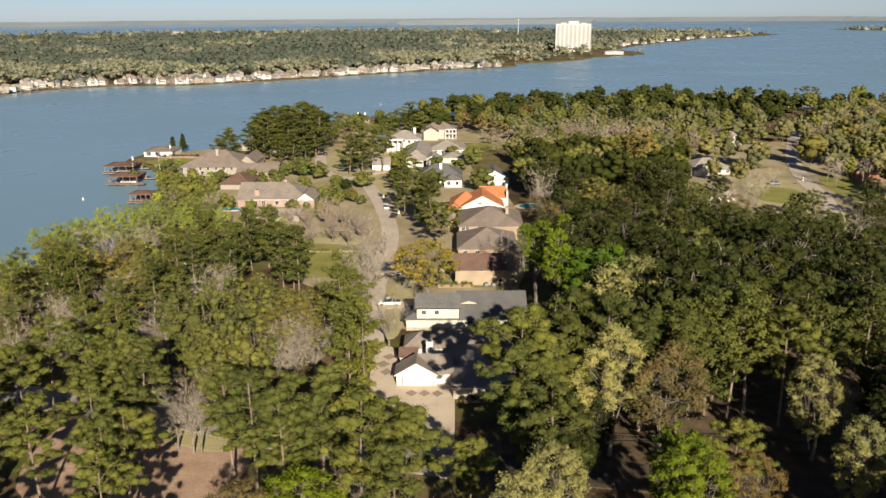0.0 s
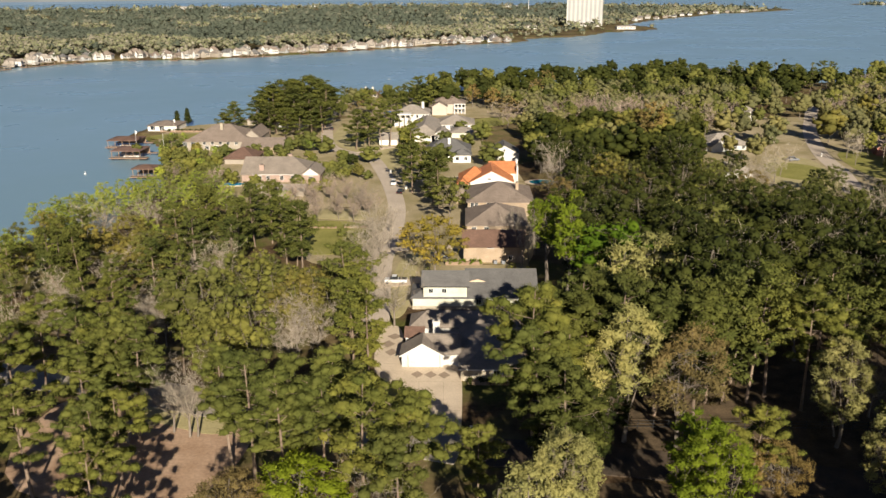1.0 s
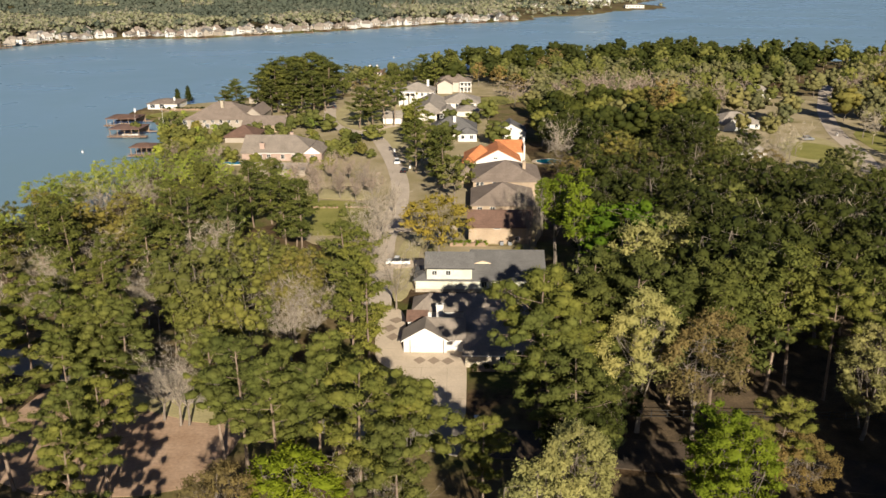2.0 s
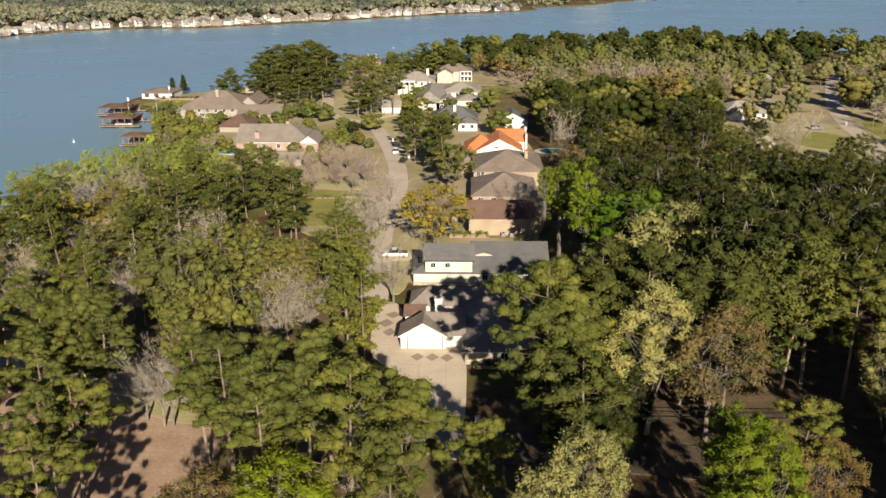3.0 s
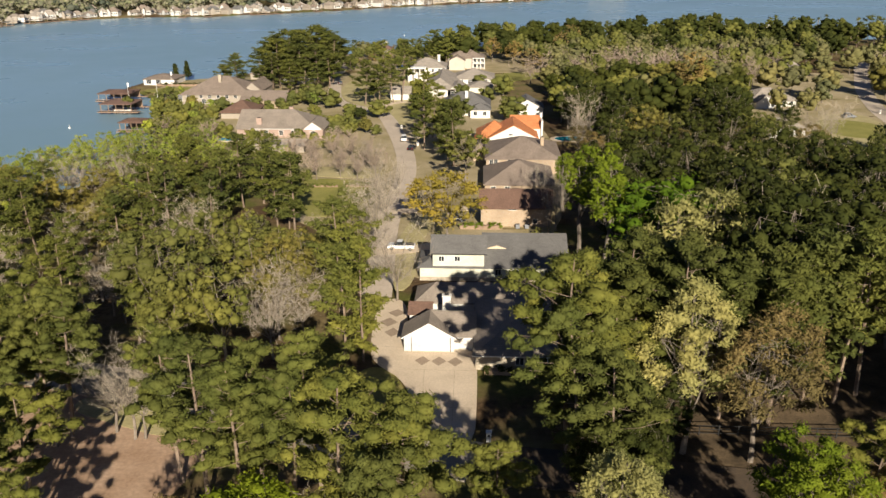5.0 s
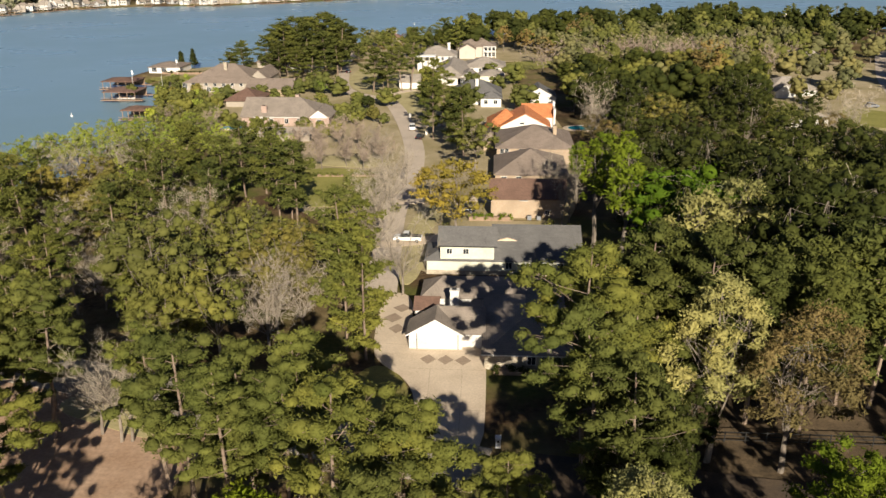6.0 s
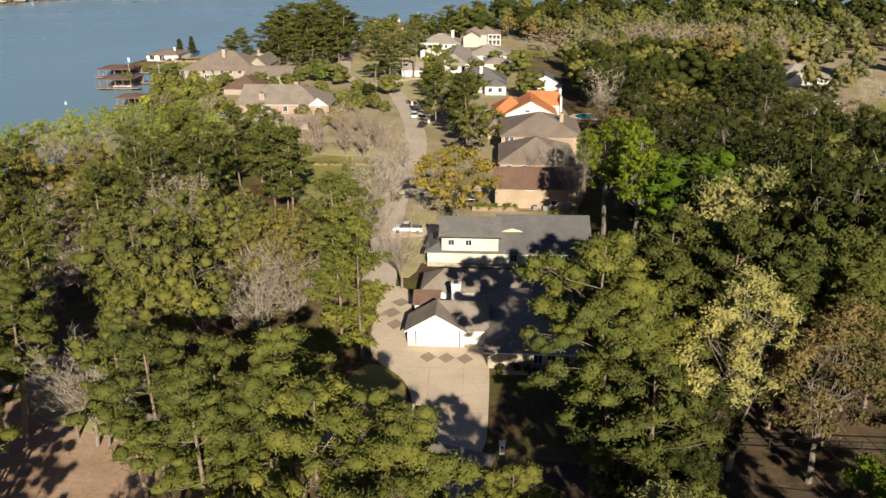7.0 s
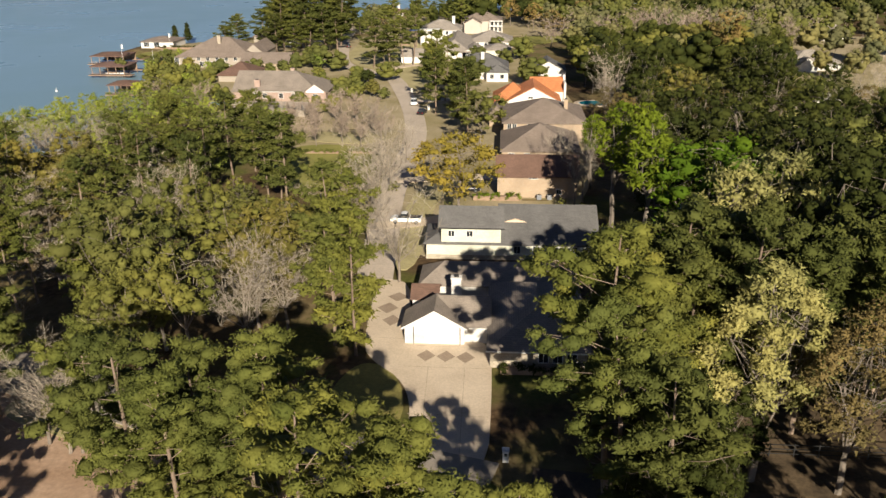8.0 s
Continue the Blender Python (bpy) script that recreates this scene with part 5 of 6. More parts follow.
for x, y, h in ((-42.5, 112, 13), (-9.2, 83.9, 15), (-101.4, 214.9, 11), (-95.8, 209.2, 11), (-94.1, 214.9, 11), (-105.8, 214.8, 11), (-91.4, 220.9, 11), (-88.9, 224.1, 11), (-81.3, 173, 11), (-77.8, 173, 11), (-88.4, 162.2, 11), (-80.6, 150, 11), (-77.6, 150.1, 11), (-79.1, 144.6, 11), (-65.6, 153.2, 11), (-61.1, 147.6, 11), (-58, 145, 11), (-55.8, 178.2, 12), (-56.9, 174.2, 12), (-61.2, 172.5, 10), (-30.4, 133.5, 15), (-21.8, 183.8, 13), (-21, 168.8, 14), (-14.1, 155.3, 14), (-20.5, 219.4, 10), ):
    plant("bare", x, y, h)
for x, y, h in ((-41.3, 112.2, 13), (29.4, 272.8, 17), (30.4, 262.5, 14), (100.2, 275.3, 12), (100.8, 265.8, 12), (110.7, 285.3, 12), (97, 256.9, 10), (95.2, 265.4, 9), (154.4, 326.2, 12), (152, 313.2, 12), (116.8, 296.1, 12), (66, 120, 12),):
    plant("bare", x, y, h)
for x, y, h in ( (-35.3, 157.2, 12), (-31.4, 158.9, 12), (-86.1, 200.5, 12), (-78, 186.3, 12), (-71.6, 174, 12), (-78.9, 180.9, 11), (78.6, 364.2, 15), (86.8, 355.4, 15), (67.8, 347.8, 15), (48, 272, 15), (48.6, 253.2, 15), (162.3, 361.8, 15), (199.6, 409.4, 15), (-39, 291.6, 5.5),):
    plant("gold", x, y, h)
for x, y, h in ((-115.5, 227.7, 10), (-112.4, 231, 10), (-107.7, 231, 10), (-104.5, 234.4, 10), (-115.3, 218.4, 10), (-106.2, 249.3, 9), (-101.3, 247.8, 9), (-100.1, 255.1, 8), (-77.5, 255.2, 8), (-90.3, 252.1, 8), (-82.6, 252.1, 8), (-65.7, 338.7, 7.5),):
    plant("lime", x, y, h)
for x, y, h in ((-43.8, 232.9, 8), (-38.1, 236.2, 8), (-32.9, 233, 8), (-29, 239.6, 8), (-50.8, 236.1, 8), (20.6, 394.3, 15), (70.1, 425.4, 15), (79.9, 413.6, 15), (85.7, 413.4, 15), (89.8, 392, 15), (59.6, 414.3, 15), (70.5, 392.7, 15),):
    plant("bare_pink", x, y, h)
for x, y, h in ((103.3, 420, 14), (127, 430.8, 14), (98.1, 370.1, 14), (118.8, 369.5, 14), (189.7, 440.6, 14), (157.1, 418.1, 14), (176, 429, 14), (213.1, 466, 14), (232.2, 465.2, 14), (225.9, 439.3, 14), (179.3, 376.7, 14), (133.5, 352.1, 14), (125.2, 335.3, 13), (137, 358.2, 13), (115.2, 319.3, 11), (125.9, 366.9, 13), (173.1, 374.3, 13), (161.1, 338.8, 13), (173.1, 357.2, 13), (200.1, 392.2, 13), (202.2, 382.6, 13), (173.2, 327.1, 13), (108, 330, 10), (131, 420, 11),):
    plant("khaki_low", x, y, h)
for x, y, h in ((239.7, 623.4, 14), (248.7, 594.8, 14), (223, 596.3, 14), (160.9, 310.2, 9), (104.3, 351.8, 11), (96.8, 344, 9), (7.7, 313, 9), (-26.1, 399.3, 7),):
    plant("palm", x, y, h)
for x, y, h in ((-144.6, 417.6, 8), (-146.7, 407.5, 8),):
    plant("cone", x, y, h)
for x, y, h in ((-43.7, 314.6, 4), (-44.9, 298.5, 4), (-35, 288.4, 4), (-75.9, 342.7, 6), (-72.3, 349.5, 6), (-139.4, 335.7, 5), (-87.6, 329.7, 6), (-57.8, 275.2, 5), (-103.4, 290.5, 6), (-96.4, 295.5, 6), (-83.5, 280.6, 6), (-113.4, 300.2, 5), (-48.1, 321.6, 5), (-51.5, 299.3, 5), (-9, 186, 2.5), (-6.7, 184.4, 2.5), (-20.6, 198.2, 2.5), (12.1, 188.8, 2.5), (-30.3, 213.3, 3), (-33.7, 218, 3), (-59.9, 281, 4), (-49, 301, 5), (-53, 296, 3), (-45, 288, 4),):
    plant("bush", x, y, h)
for x, y, h in ((14, 98.9, 20.5), (16.3, 113.1, 20), (18, 121.8, 25), (25.4, 119.5, 26), (31.5, 120, 23.5), (24, 124.2, 23), (14.4, 122.1, 22), (19.2, 118.4, 21), (-92, 377, 17), (-84, 371, 15), (-78, 373, 17), (-73, 381, 20), (-99, 384, 18), (-91, 386, 22), (-82, 385, 24), (-75, 393, 26), (-70, 401, 22), (-97, 398, 22), (-86, 395, 25), (-76, 406, 26), (-72, 414, 21), (-100, 410, 20), (-87, 418, 23), (-78, 424, 22), (-69, 388, 16), (-109, 381, 15), (-113, 377, 12), (-96, 428, 18), (-104, 422, 16),):
    plant("dark_pine", x, y, h)
for x, y, h in ((-20, 136, 18), (-16.8, 133.5, 18.5), (-20.3, 304.4, 19), (-9.7, 253.8, 17), (-13.7, 285, 13), (-11.5, 268, 14),):
    plant("full_pine", x, y, h)

for x, y, h in ((-95.7, 193, 15), (-68, 205, 17.5), (-42, 193.4, 17.5), (-93, 174.9, 18), (-85, 168.7, 18), (-91.8, 168.6, 18), (-68.1, 205.6, 18), (-70.1, 189.2, 18), (-62.9, 179.7, 18), (-56.5, 194.5, 18), (-56.6, 208.7, 18), (-52.6, 211.8, 18), (-44.9, 194.6, 18), (-39.9, 189.5, 18), (-55.5, 182.2, 16), (-69.5, 168.7, 15), (-17.7, 268.7, 18), (-8, 249, 19), (-47, 345, 18), (-42, 352, 15), (-30, 505, 15), (-14, 520, 16), (2, 522, 17)):
    plant("dark_pine", x, y, h)
for x, y, h in ((-4, 229, 15), (-9, 296, 12), (-66, 341, 9), (-58, 336, 8), (-38, 318, 7)):
    plant("olive", x, y, h, 1.3)
for x, y, h in ((-45.5, 113.5, 12), (-29.5, 243, 9.5), (-23, 207, 12), (-21, 200, 12), (-24, 193, 13), (-25, 216, 10), (-33, 250, 8), (-27, 139.5, 13), (-31, 140, 12)):
    plant("bare", x, y, h, 1.2)

for x, y, h in ((37.4, 118.6, 23.5), (44, 125, 24.0), (36.2, 124.1, 22.6), (40.9, 124.2, 22.6)):
    plant("dark_pine", x, y, h, 1.1)

for x, y, h in ((-123.1, 223.9, 9), (-120.9, 231.4, 9), (-115.4, 234.8, 9), (-111.5, 240.3, 9), (-101.3, 230.3, 9), (-117.0, 253.7, 8), (-112.1, 258.4, 8), (-104.0, 253.8, 8), (-104.5, 265.8, 7), (-91.9, 249.3, 8), (-80.4, 238.5, 9), (-75.1, 244.4, 8), (-68.7, 234.3, 8), (-112.8, 215.7, 8), (-108.1, 224.5, 8), (-100.2, 240.7, 8), (-90.7, 237.4, 8)):
    plant("lime", x, y, h, 1.15)
for x, y, h in ((-33, 352, 21), (-36, 349, 17)):
    plant("pine", x, y, h)
for x, y, h in ((-20, 388, 7), (-9, 349, 8), (2, 347, 7), (11, 312, 9), (-26, 360, 8), (-2, 388, 6), (-24, 330, 8), (8, 366, 9)):
    plant("olive", x, y, h, 1.2)
for x, y, h in ((14.5, 191, 15), (16.5, 194, 14), (12.5, 208, 12)):
    plant("bare", x, y, h, 0.8)

plant("green", -18.9, 85, 13.8, 2.1)

for x, y, h in ((51.6, 126.5, 25), (47.2, 131, 22), (47.8, 124.3, 24), (56, 122, 22), (63, 127, 21)):
    plant("pine", x, y, h)
# The first five are out of view, added to shade the ground behind them.
for x, y, h in ((68, 96, 24), (72, 104, 24), (77, 98, 24), (70, 112, 22), (66, 104, 20), (27.5, 140, 15), (34, 141, 16)):
    plant("oak", x, y, h)

scatter([(-56, 170), (-40, 168), (-30, 184), (-36, 196), (-54, 202)], [("bush", 0.5), ("bare", 0.5)], 4.5, 2.5, 5, 51, keep_open=False)
for x, y, h in ((-33, 147, 14.5), (-28.5, 149, 13)):
    plant("gold", x, y, h, 1.1)
plant("yellow", -6.7, 184.3, 16.5, 1.1)
for x, y, h in ((-50, 255, 8), (-44, 258, 8), (-38, 256, 8), (-33, 252, 8), (-56, 258, 7), (-47, 248, 7), (-40, 247, 6)):
    plant("bare_pink", x, y, h)
# woods: east of the houses, the west shore, the far end of the point
for x, y in ((-36.5, 72), (-43, 69), (-50, 71), (-57, 73), (-65, 78)):
    plant("pine", x, y, 17)
# Oaks out of view, added to throw shade over the east yard.
for x, y in ((58, 70), (66, 80), (74, 92), (80, 104), (66, 66), (84, 92), (70, 84), (62, 74), (78, 78)):
    plant("oak", x, y, 21)
# Another unseen row of oaks, added to shade the east half of the street.
for x, y in ((16, 57), (25, 61), (34, 56), (43, 60), (52, 56), (61, 60), (71, 56), (80, 61)):
    plant("oak", x, y, 21)
scatter([(30, 128), (60, 120), (84, 130), (112, 180), (118, 204), (36, 204), (20, 204), (24, 178), (31, 160)], [("dark_pine", 0.25), ("oak", 0.6), ("olive", 0.06), ("khaki", 0.03), ("bare", 0.06)], 8.2, 16, 21, 21)
scatter([(30, 204), (118, 204), (140, 240), (100, 290), (40, 292), (26, 262)], [("oak", 0.55), ("olive", 0.2), ("rust", 0.1), ("khaki_low", 0.05), ("bare", 0.1)], 8.2, 10, 13.5, 30)
scatter([(30, 126), (44, 126), (46, 138), (98, 132), (104, 150), (60, 148), (32, 140)], [("oak", 0.5), ("olive", 0.3), ("full_pine", 0.2)], 6.5, 9, 14, 43)
scatter([(24, 62), (40, 58), (64, 90), (78, 116), (60, 112), (22, 116)], [("rust", 0.6), ("khaki", 0.4)], 13, 9, 13, 22)
scatter([(-92, 192), (-70, 188), (-54, 184), (-50, 164), (-32, 152), (-50, 140), (-60, 128), (-84, 134), (-104, 170)], [("pine", 0.36), ("olive", 0.26), ("bare", 0.26), ("gold", 0.12)], 9.4, 10, 15, 23)
scatter([(-128, 208), (-104, 172), (-92, 192), (-70, 190), (-50, 186), (-50, 200), (-80, 216), (-104, 222)], [("lime", 0.5), ("gold", 0.2), ("bare", 0.12), ("olive", 0.18)], 7.0, 7, 11, 37)
scatter([(-100, 230), (-76, 222), (-56, 204), (-54, 258), (-80, 270), (-106, 290), (-108, 250)], [("lime", 0.6), ("bare", 0.1), ("olive", 0.3)], 7, 5, 8, 29)
scatter([(-110, 262), (-83, 262), (-84, 284), (-98, 304), (-112, 298)], [("lime", 0.4), ("bush", 0.2), ("olive", 0.2), ("bare_pink", 0.2)], 5.5, 4, 7.5, 31, keep_open=False)
scatter([(-112, 300), (-98, 306), (-98, 330), (-122, 340), (-128, 330), (-120, 314)], [("lime", 0.3), ("bush", 0.35), ("olive", 0.2), ("gold", 0.15)], 5.0, 3.5, 6, 32, keep_open=False)
scatter([(-76, 270), (-50, 268), (-42, 284), (-42, 318), (-50, 318), (-50, 282), (-76, 281)], [("bush", 0.7), ("bare_pink", 0.3)], 5.0, 2.2, 4.5, 33, keep_open=False)
scatter([(-98, 326), (-76, 326), (-72, 337), (-98, 337)], [("bush", 0.8), ("olive", 0.2)], 5.0, 2.2, 4.5, 34, keep_open=False)
scatter([(-134, 352), (-122, 348), (-122, 376), (-140, 378)], [("bush", 0.7), ("lime", 0.3)], 6.0, 2, 4, 35, keep_open=False)
scatter([(-76, 304), (-50, 304), (-50, 330), (-74, 334)], [("bush", 0.5), ("olive", 0.5)], 8.0, 3, 6, 36, keep_open=False)
scatter([(-70, 92), (-58, 96), (-66, 120), (-84, 134), (-80, 110)], [("pine", 0.85), ("bare", 0.15)], 8, 17, 21, 24)
scatter([(26, 300), (90, 296), (92, 330), (112, 372), (28, 380), (30, 340)], [("oak", 0.65), ("olive", 0.25), ("khaki_low", 0.1)], 8, 10, 15, 25, joined="woodland")
scatter([(28, 380), (112, 372), (140, 425), (160, 450), (34, 446), (34, 430)], [("bare_pink", 0.4), ("khaki_low", 0.3), ("olive", 0.3)], 8, 10, 14, 45, joined="woodland")
scatter([(10, 470), (34, 446), (160, 450), (200, 500), (210, 530), (20, 530), (-10, 520)], [("olive", 0.45), ("khaki_low", 0.3), ("oak", 0.25)], 8.6, 9, 13.5, 46, joined="woodland")
scatter([(-30, 536), (20, 530), (210, 530), (290, 570), (300, 585), (167, 612), (79, 586), (-3, 554)], [("oak", 0.45), ("dark_pine", 0.35), ("olive", 0.2)], 10, 10, 17, 47, joined="woodland")
scatter([(160, 290), (200, 300), (340, 540), (310, 585), (240, 540), (170, 400)], [("oak", 0.1), ("olive", 0.35), ("khaki_low", 0.35), ("bare_pink", 0.2)], 8, 9, 13, 26, tries=4000, joined="woodland")
scatter([(-108, 450), (-80, 436), (-45, 442), (-20, 472), (10, 500), (-3, 548), (-65, 524), (-104, 482)], [("oak", 0.3), ("olive", 0.4), ("dark_pine", 0.15), ("khaki_low", 0.15)], 9.5, 6, 11, 41)
scatter([(112, 180), (130, 200), (170, 290), (150, 284), (140, 240), (118, 204)], [("oak", 0.7), ("pine", 0.3)], 10, 10, 14, 28)



def far_woods(name, label, mat, seed, share, rows, leaves=4):
    """Woods beyond the water: many rounded crowns of a few leafy domes, as one whole."""
    rng = np.random.default_rng(seed)
    cs, rs = [], []
    hx, hy = np.array([h[0] for h in FAR_HOUSES]), np.array([h[1] for h in FAR_HOUSES])
    for y0, y1, gap, rad in rows:
        n = int((y1 - y0) * (2.0 * y1 * 0.62) / gap ** 2)
        x, y = rng.uniform(-0.62, 0.62, n) * y1, rng.uniform(y0, y1, n)
        d = np.maximum(inside_dist(x, y, FAR_LAND), inside_dist(x, y, SPIT))
        patch = np.sin(x * 0.011 + 1.3) + np.sin(y * 0.017 + x * 0.006) + np.sin(x * 0.031 + y * 0.02)
        ok = (d > np.where(y < 1300, 4, 12)) & (np.abs(x) < y * 0.64) & ~((np.abs(x - 211) < 52) & (np.abs(y - 1470) < 45)) & ~((x > 30) & (x < 320) & (y > 1240) & (y < 1440) & (rng.random(n) < 0.75))
        ok &= (d > 60) | (rng.random(n) < 0.35)
        ok &= share(d, patch, rng.random(n))
        for a, b, dd in zip(x[ok], y[ok], d[ok]):
            front = (np.abs(hx - a) < 6) & (hy > b - 6) & (hy < b + 18)
            if front.any():
                continue
            low = dd < 30 and b < 1400
            h = rng.uniform(5, 8) if low else rng.uniform(8, 15) + 3 * (dd > 60) 
            r = rad * (0.6 if low else 1.0) * rng.uniform(0.75, 1.2)
            cs.append((a, b, h - r * 0.8))
            rs.append(r)
            for j in range(2 if b < 1300 else 1):
                cs.append((a + rng.normal() * r * 0.6, b + rng.normal() * r * 0.6, h - r * rng.uniform(0.7, 1.1)))
                rs.append(r * rng.uniform(0.5, 0.8))
    v, f = leaf_cloud(rng, cs, rs, leaves, np.array(rs) * 0.36, 0.8, 0.3, 0.5, 0.6, 0.2)
    tagged(new(name, raw_mesh(name, v, f, mat, True)), label, "woods", kind="stuff")


def far_distance():
    """Beyond the last water that is built: a strip of far water and the wooded land on the horizon, hazed by its
    colour.
    """
    rng = random.Random(4)
    for name, mat, label, s0 in (("backdrop", M_FARWATER, "pale blue water of the far lake", 1.0), ("backdrop", M_HAZY_HILL, "low land along the horizon, haze put into its blue-grey colour", 1.004)):
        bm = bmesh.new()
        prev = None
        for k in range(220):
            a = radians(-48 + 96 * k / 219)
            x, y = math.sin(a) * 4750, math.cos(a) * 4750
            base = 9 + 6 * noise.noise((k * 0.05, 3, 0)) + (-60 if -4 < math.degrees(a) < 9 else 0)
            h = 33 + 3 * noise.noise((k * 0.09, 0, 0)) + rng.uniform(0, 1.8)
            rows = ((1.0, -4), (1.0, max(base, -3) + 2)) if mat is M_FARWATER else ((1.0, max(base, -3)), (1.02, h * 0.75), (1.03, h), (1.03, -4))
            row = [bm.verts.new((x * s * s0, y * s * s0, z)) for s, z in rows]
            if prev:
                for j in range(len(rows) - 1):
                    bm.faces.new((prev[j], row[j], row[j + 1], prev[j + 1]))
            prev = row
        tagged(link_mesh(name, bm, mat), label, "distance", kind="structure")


far_woods("far_woods", "distant spring woods, pale green and tan, greyed as by haze", L_FAR, 8, lambda d, p, r: (d < 150 + 60 * p) & (r < 0.95) | (p > 1.9) & (d > 200) & (r < 0.5), ((660, 1150, 9, 5.6), (1150, 1500, 11.5, 6.5), (1500, 2300, 21, 10), (2300, 3300, 40, 16.0)), 10)
far_woods("far_pines", "distant dark green pine woods, lightened as by haze", L_FARDARK, 9, lambda d, p, r: (d > 130 + 60 * p) & (p < 1.3) | (r < 0.12), ((660, 1300, 13, 7.5), (1300, 2300, 27, 13.0), (2300, 3300, 50, 21.0)), 5)
far_distance()


# ---- small things ----
def slab(name, pts, z, mat, parent=None, th=0.03):
    bm = bmesh.new()
    a = [bm.verts.new((x, y, z)) for x, y in pts]
    b = [bm.verts.new((x, y, z - th)) for x, y in pts]
    bm.faces.new(a)
    bm.faces.new(b)
    for k in range(len(pts)):
        bm.faces.new((a[k], a[(k + 1) % len(pts)], b[(k + 1) % len(pts)], b[k]))
    return link_mesh(name, bm, mat, parent)


drive = bpy.data.objects["driveway"]
for x, y, rx_, ry_ in ((-8.1, 133.7, 1.15, 1.4), (-5.65, 133.6, 1.15, 1.4), (-3.2, 133.5, 1.15, 1.4), (-13.6, 150.2, 1.5, 1.5), (-14.6, 146.6, 1.5, 1.7), (-13.6, 142.9, 1.3, 1.6)):
    slab("paving_diamond", [(x - rx_, y), (x, y - ry_), (x + rx_, y), (x, y + ry_)], 0.206, M_PAVER, drive)["label"] = "brown stained diamond inlay"
for x0, y0, x1, y1 in ((-11, 136.2, -0.6, 136.0), (-10.6, 131.0, -0.4, 130.9), (-7.6, 131, -6.9, 110), (-3.2, 131, -2.9, 110), (-9, 121, -0.2, 120.8), (-14.6, 138, -11.3, 137.8)):
    d = Vector((y1 - y0, x0 - x1)).normalized() * 0.04
    slab("joint", [(x0 - d.x, y0 - d.y), (x1 - d.x, y1 - d.y), (x1 + d.x, y1 + d.y), (x0 + d.x, y0 + d.y)], 0.205, M_JOINT, drive)


def car(x, y, rz, paint, label, kind="saloon"):
    """A parked vehicle: shaped body, glasshouse, four wheels, lamps."""
    c = thing("car", pose(x, y, 0.2, 0, 0, rz), label, "car")
    L, W_, H1, H2 = (4.6, 1.85, 0.95, 1.48) if kind == "saloon" else (4.8, 1.95, 1.1, 1.85) if kind == "suv" else (5.6, 2.0, 1.1, 1.85)
    bm = bmesh.new()
    prof = [(-L / 2, 0.35), (-L / 2, H1 * 0.85), (-L / 2 + 0.3, H1), (L / 2 - 0.5, H1 * 0.94), (L / 2, H1 * 0.72), (L / 2, 0.35)]
    rows = [[bm.verts.new((px, sy * W_ / 2, pz)) for px, pz in prof] for sy in (-1, 1)]
    bm.faces.new(rows[0])
    bm.faces.new(rows[1])
    for k in range(len(prof)):
        bm.faces.new((rows[0][k], rows[0][(k + 1) % 6], rows[1][(k + 1) % 6], rows[1][k]))
    bmesh.ops.bevel(bm, geom=bm.edges[:], offset=0.08, segments=2, affect="EDGES", profile=0.5)
    part("body", bm, paint, c)
    x0, x1 = (-L / 2 + 0.5, L / 2 - 1.35) if kind != "pickup" else (-0.6, L / 2 - 1.3)
    bm = bmesh.new()
    lo = [bm.verts.new((px, py, H1 - 0.06)) for px, py in ((x0, -W_ / 2 + 0.06), (x1, -W_ / 2 + 0.06), (x1, W_ / 2 - 0.06), (x0, W_ / 2 - 0.06))]
    hi = [bm.verts.new((px, py, H2 - 0.05)) for px, py in ((x0 + 0.35, -W_ / 2 + 0.25), (x1 - 0.75, -W_ / 2 + 0.25), (x1 - 0.75, W_ / 2 - 0.25), (x0 + 0.35, W_ / 2 - 0.25))]
    bm.faces.new(lo)
    bm.faces.new(hi)
    for k in range(4):
        bm.faces.new((lo[k], lo[(k + 1) % 4], hi[(k + 1) % 4], hi[k]))
    part("windows", bm, M_GLASS, c, "dark glass")["kind"] = "stuff"
    part("roof", box(x0 + 0.3, x1 - 0.7, -W_ / 2 + 0.22, W_ / 2 - 0.22, H2 - 0.06, H2, 0.02), paint, c)
    if kind == "pickup":
        part("cargo_bed", box(-L / 2 + 0.15, -0.75, -W_ / 2 + 0.15, W_ / 2 - 0.15, H1 - 0.1, H1 + 0.03), M_DARKMETAL, c)
    for wx in (-L / 2 + 0.9, L / 2 - 0.95):
        for sy in (-1, 1):
            w = part("wheel", tube((wx, sy * (W_ / 2 - 0.22), 0.33), (wx, sy * (W_ / 2 + 0.02), 0.33), 0.33, 0.33, 14), M_DARKMETAL, c)
            part("rim", tube((wx, sy * (W_ / 2 + 0.02), 0.33), (wx, sy * (W_ / 2 + 0.035), 0.33), 0.2, 0.2, 10), M_STEEL, w)
    for sy in (-1, 1):
        part("headlight", box(L / 2 - 0.05, L / 2 + 0.02, sy * 0.62 - 0.18, sy * 0.62 + 0.18, 0.55, 0.68), M_TRIM, c)
        part("tail_light", box(-L / 2 - 0.02, -L / 2 + 0.05, sy * 0.68 - 0.14, sy * 0.68 + 0.14, 0.6, 0.8), M_REDLAMP, c)


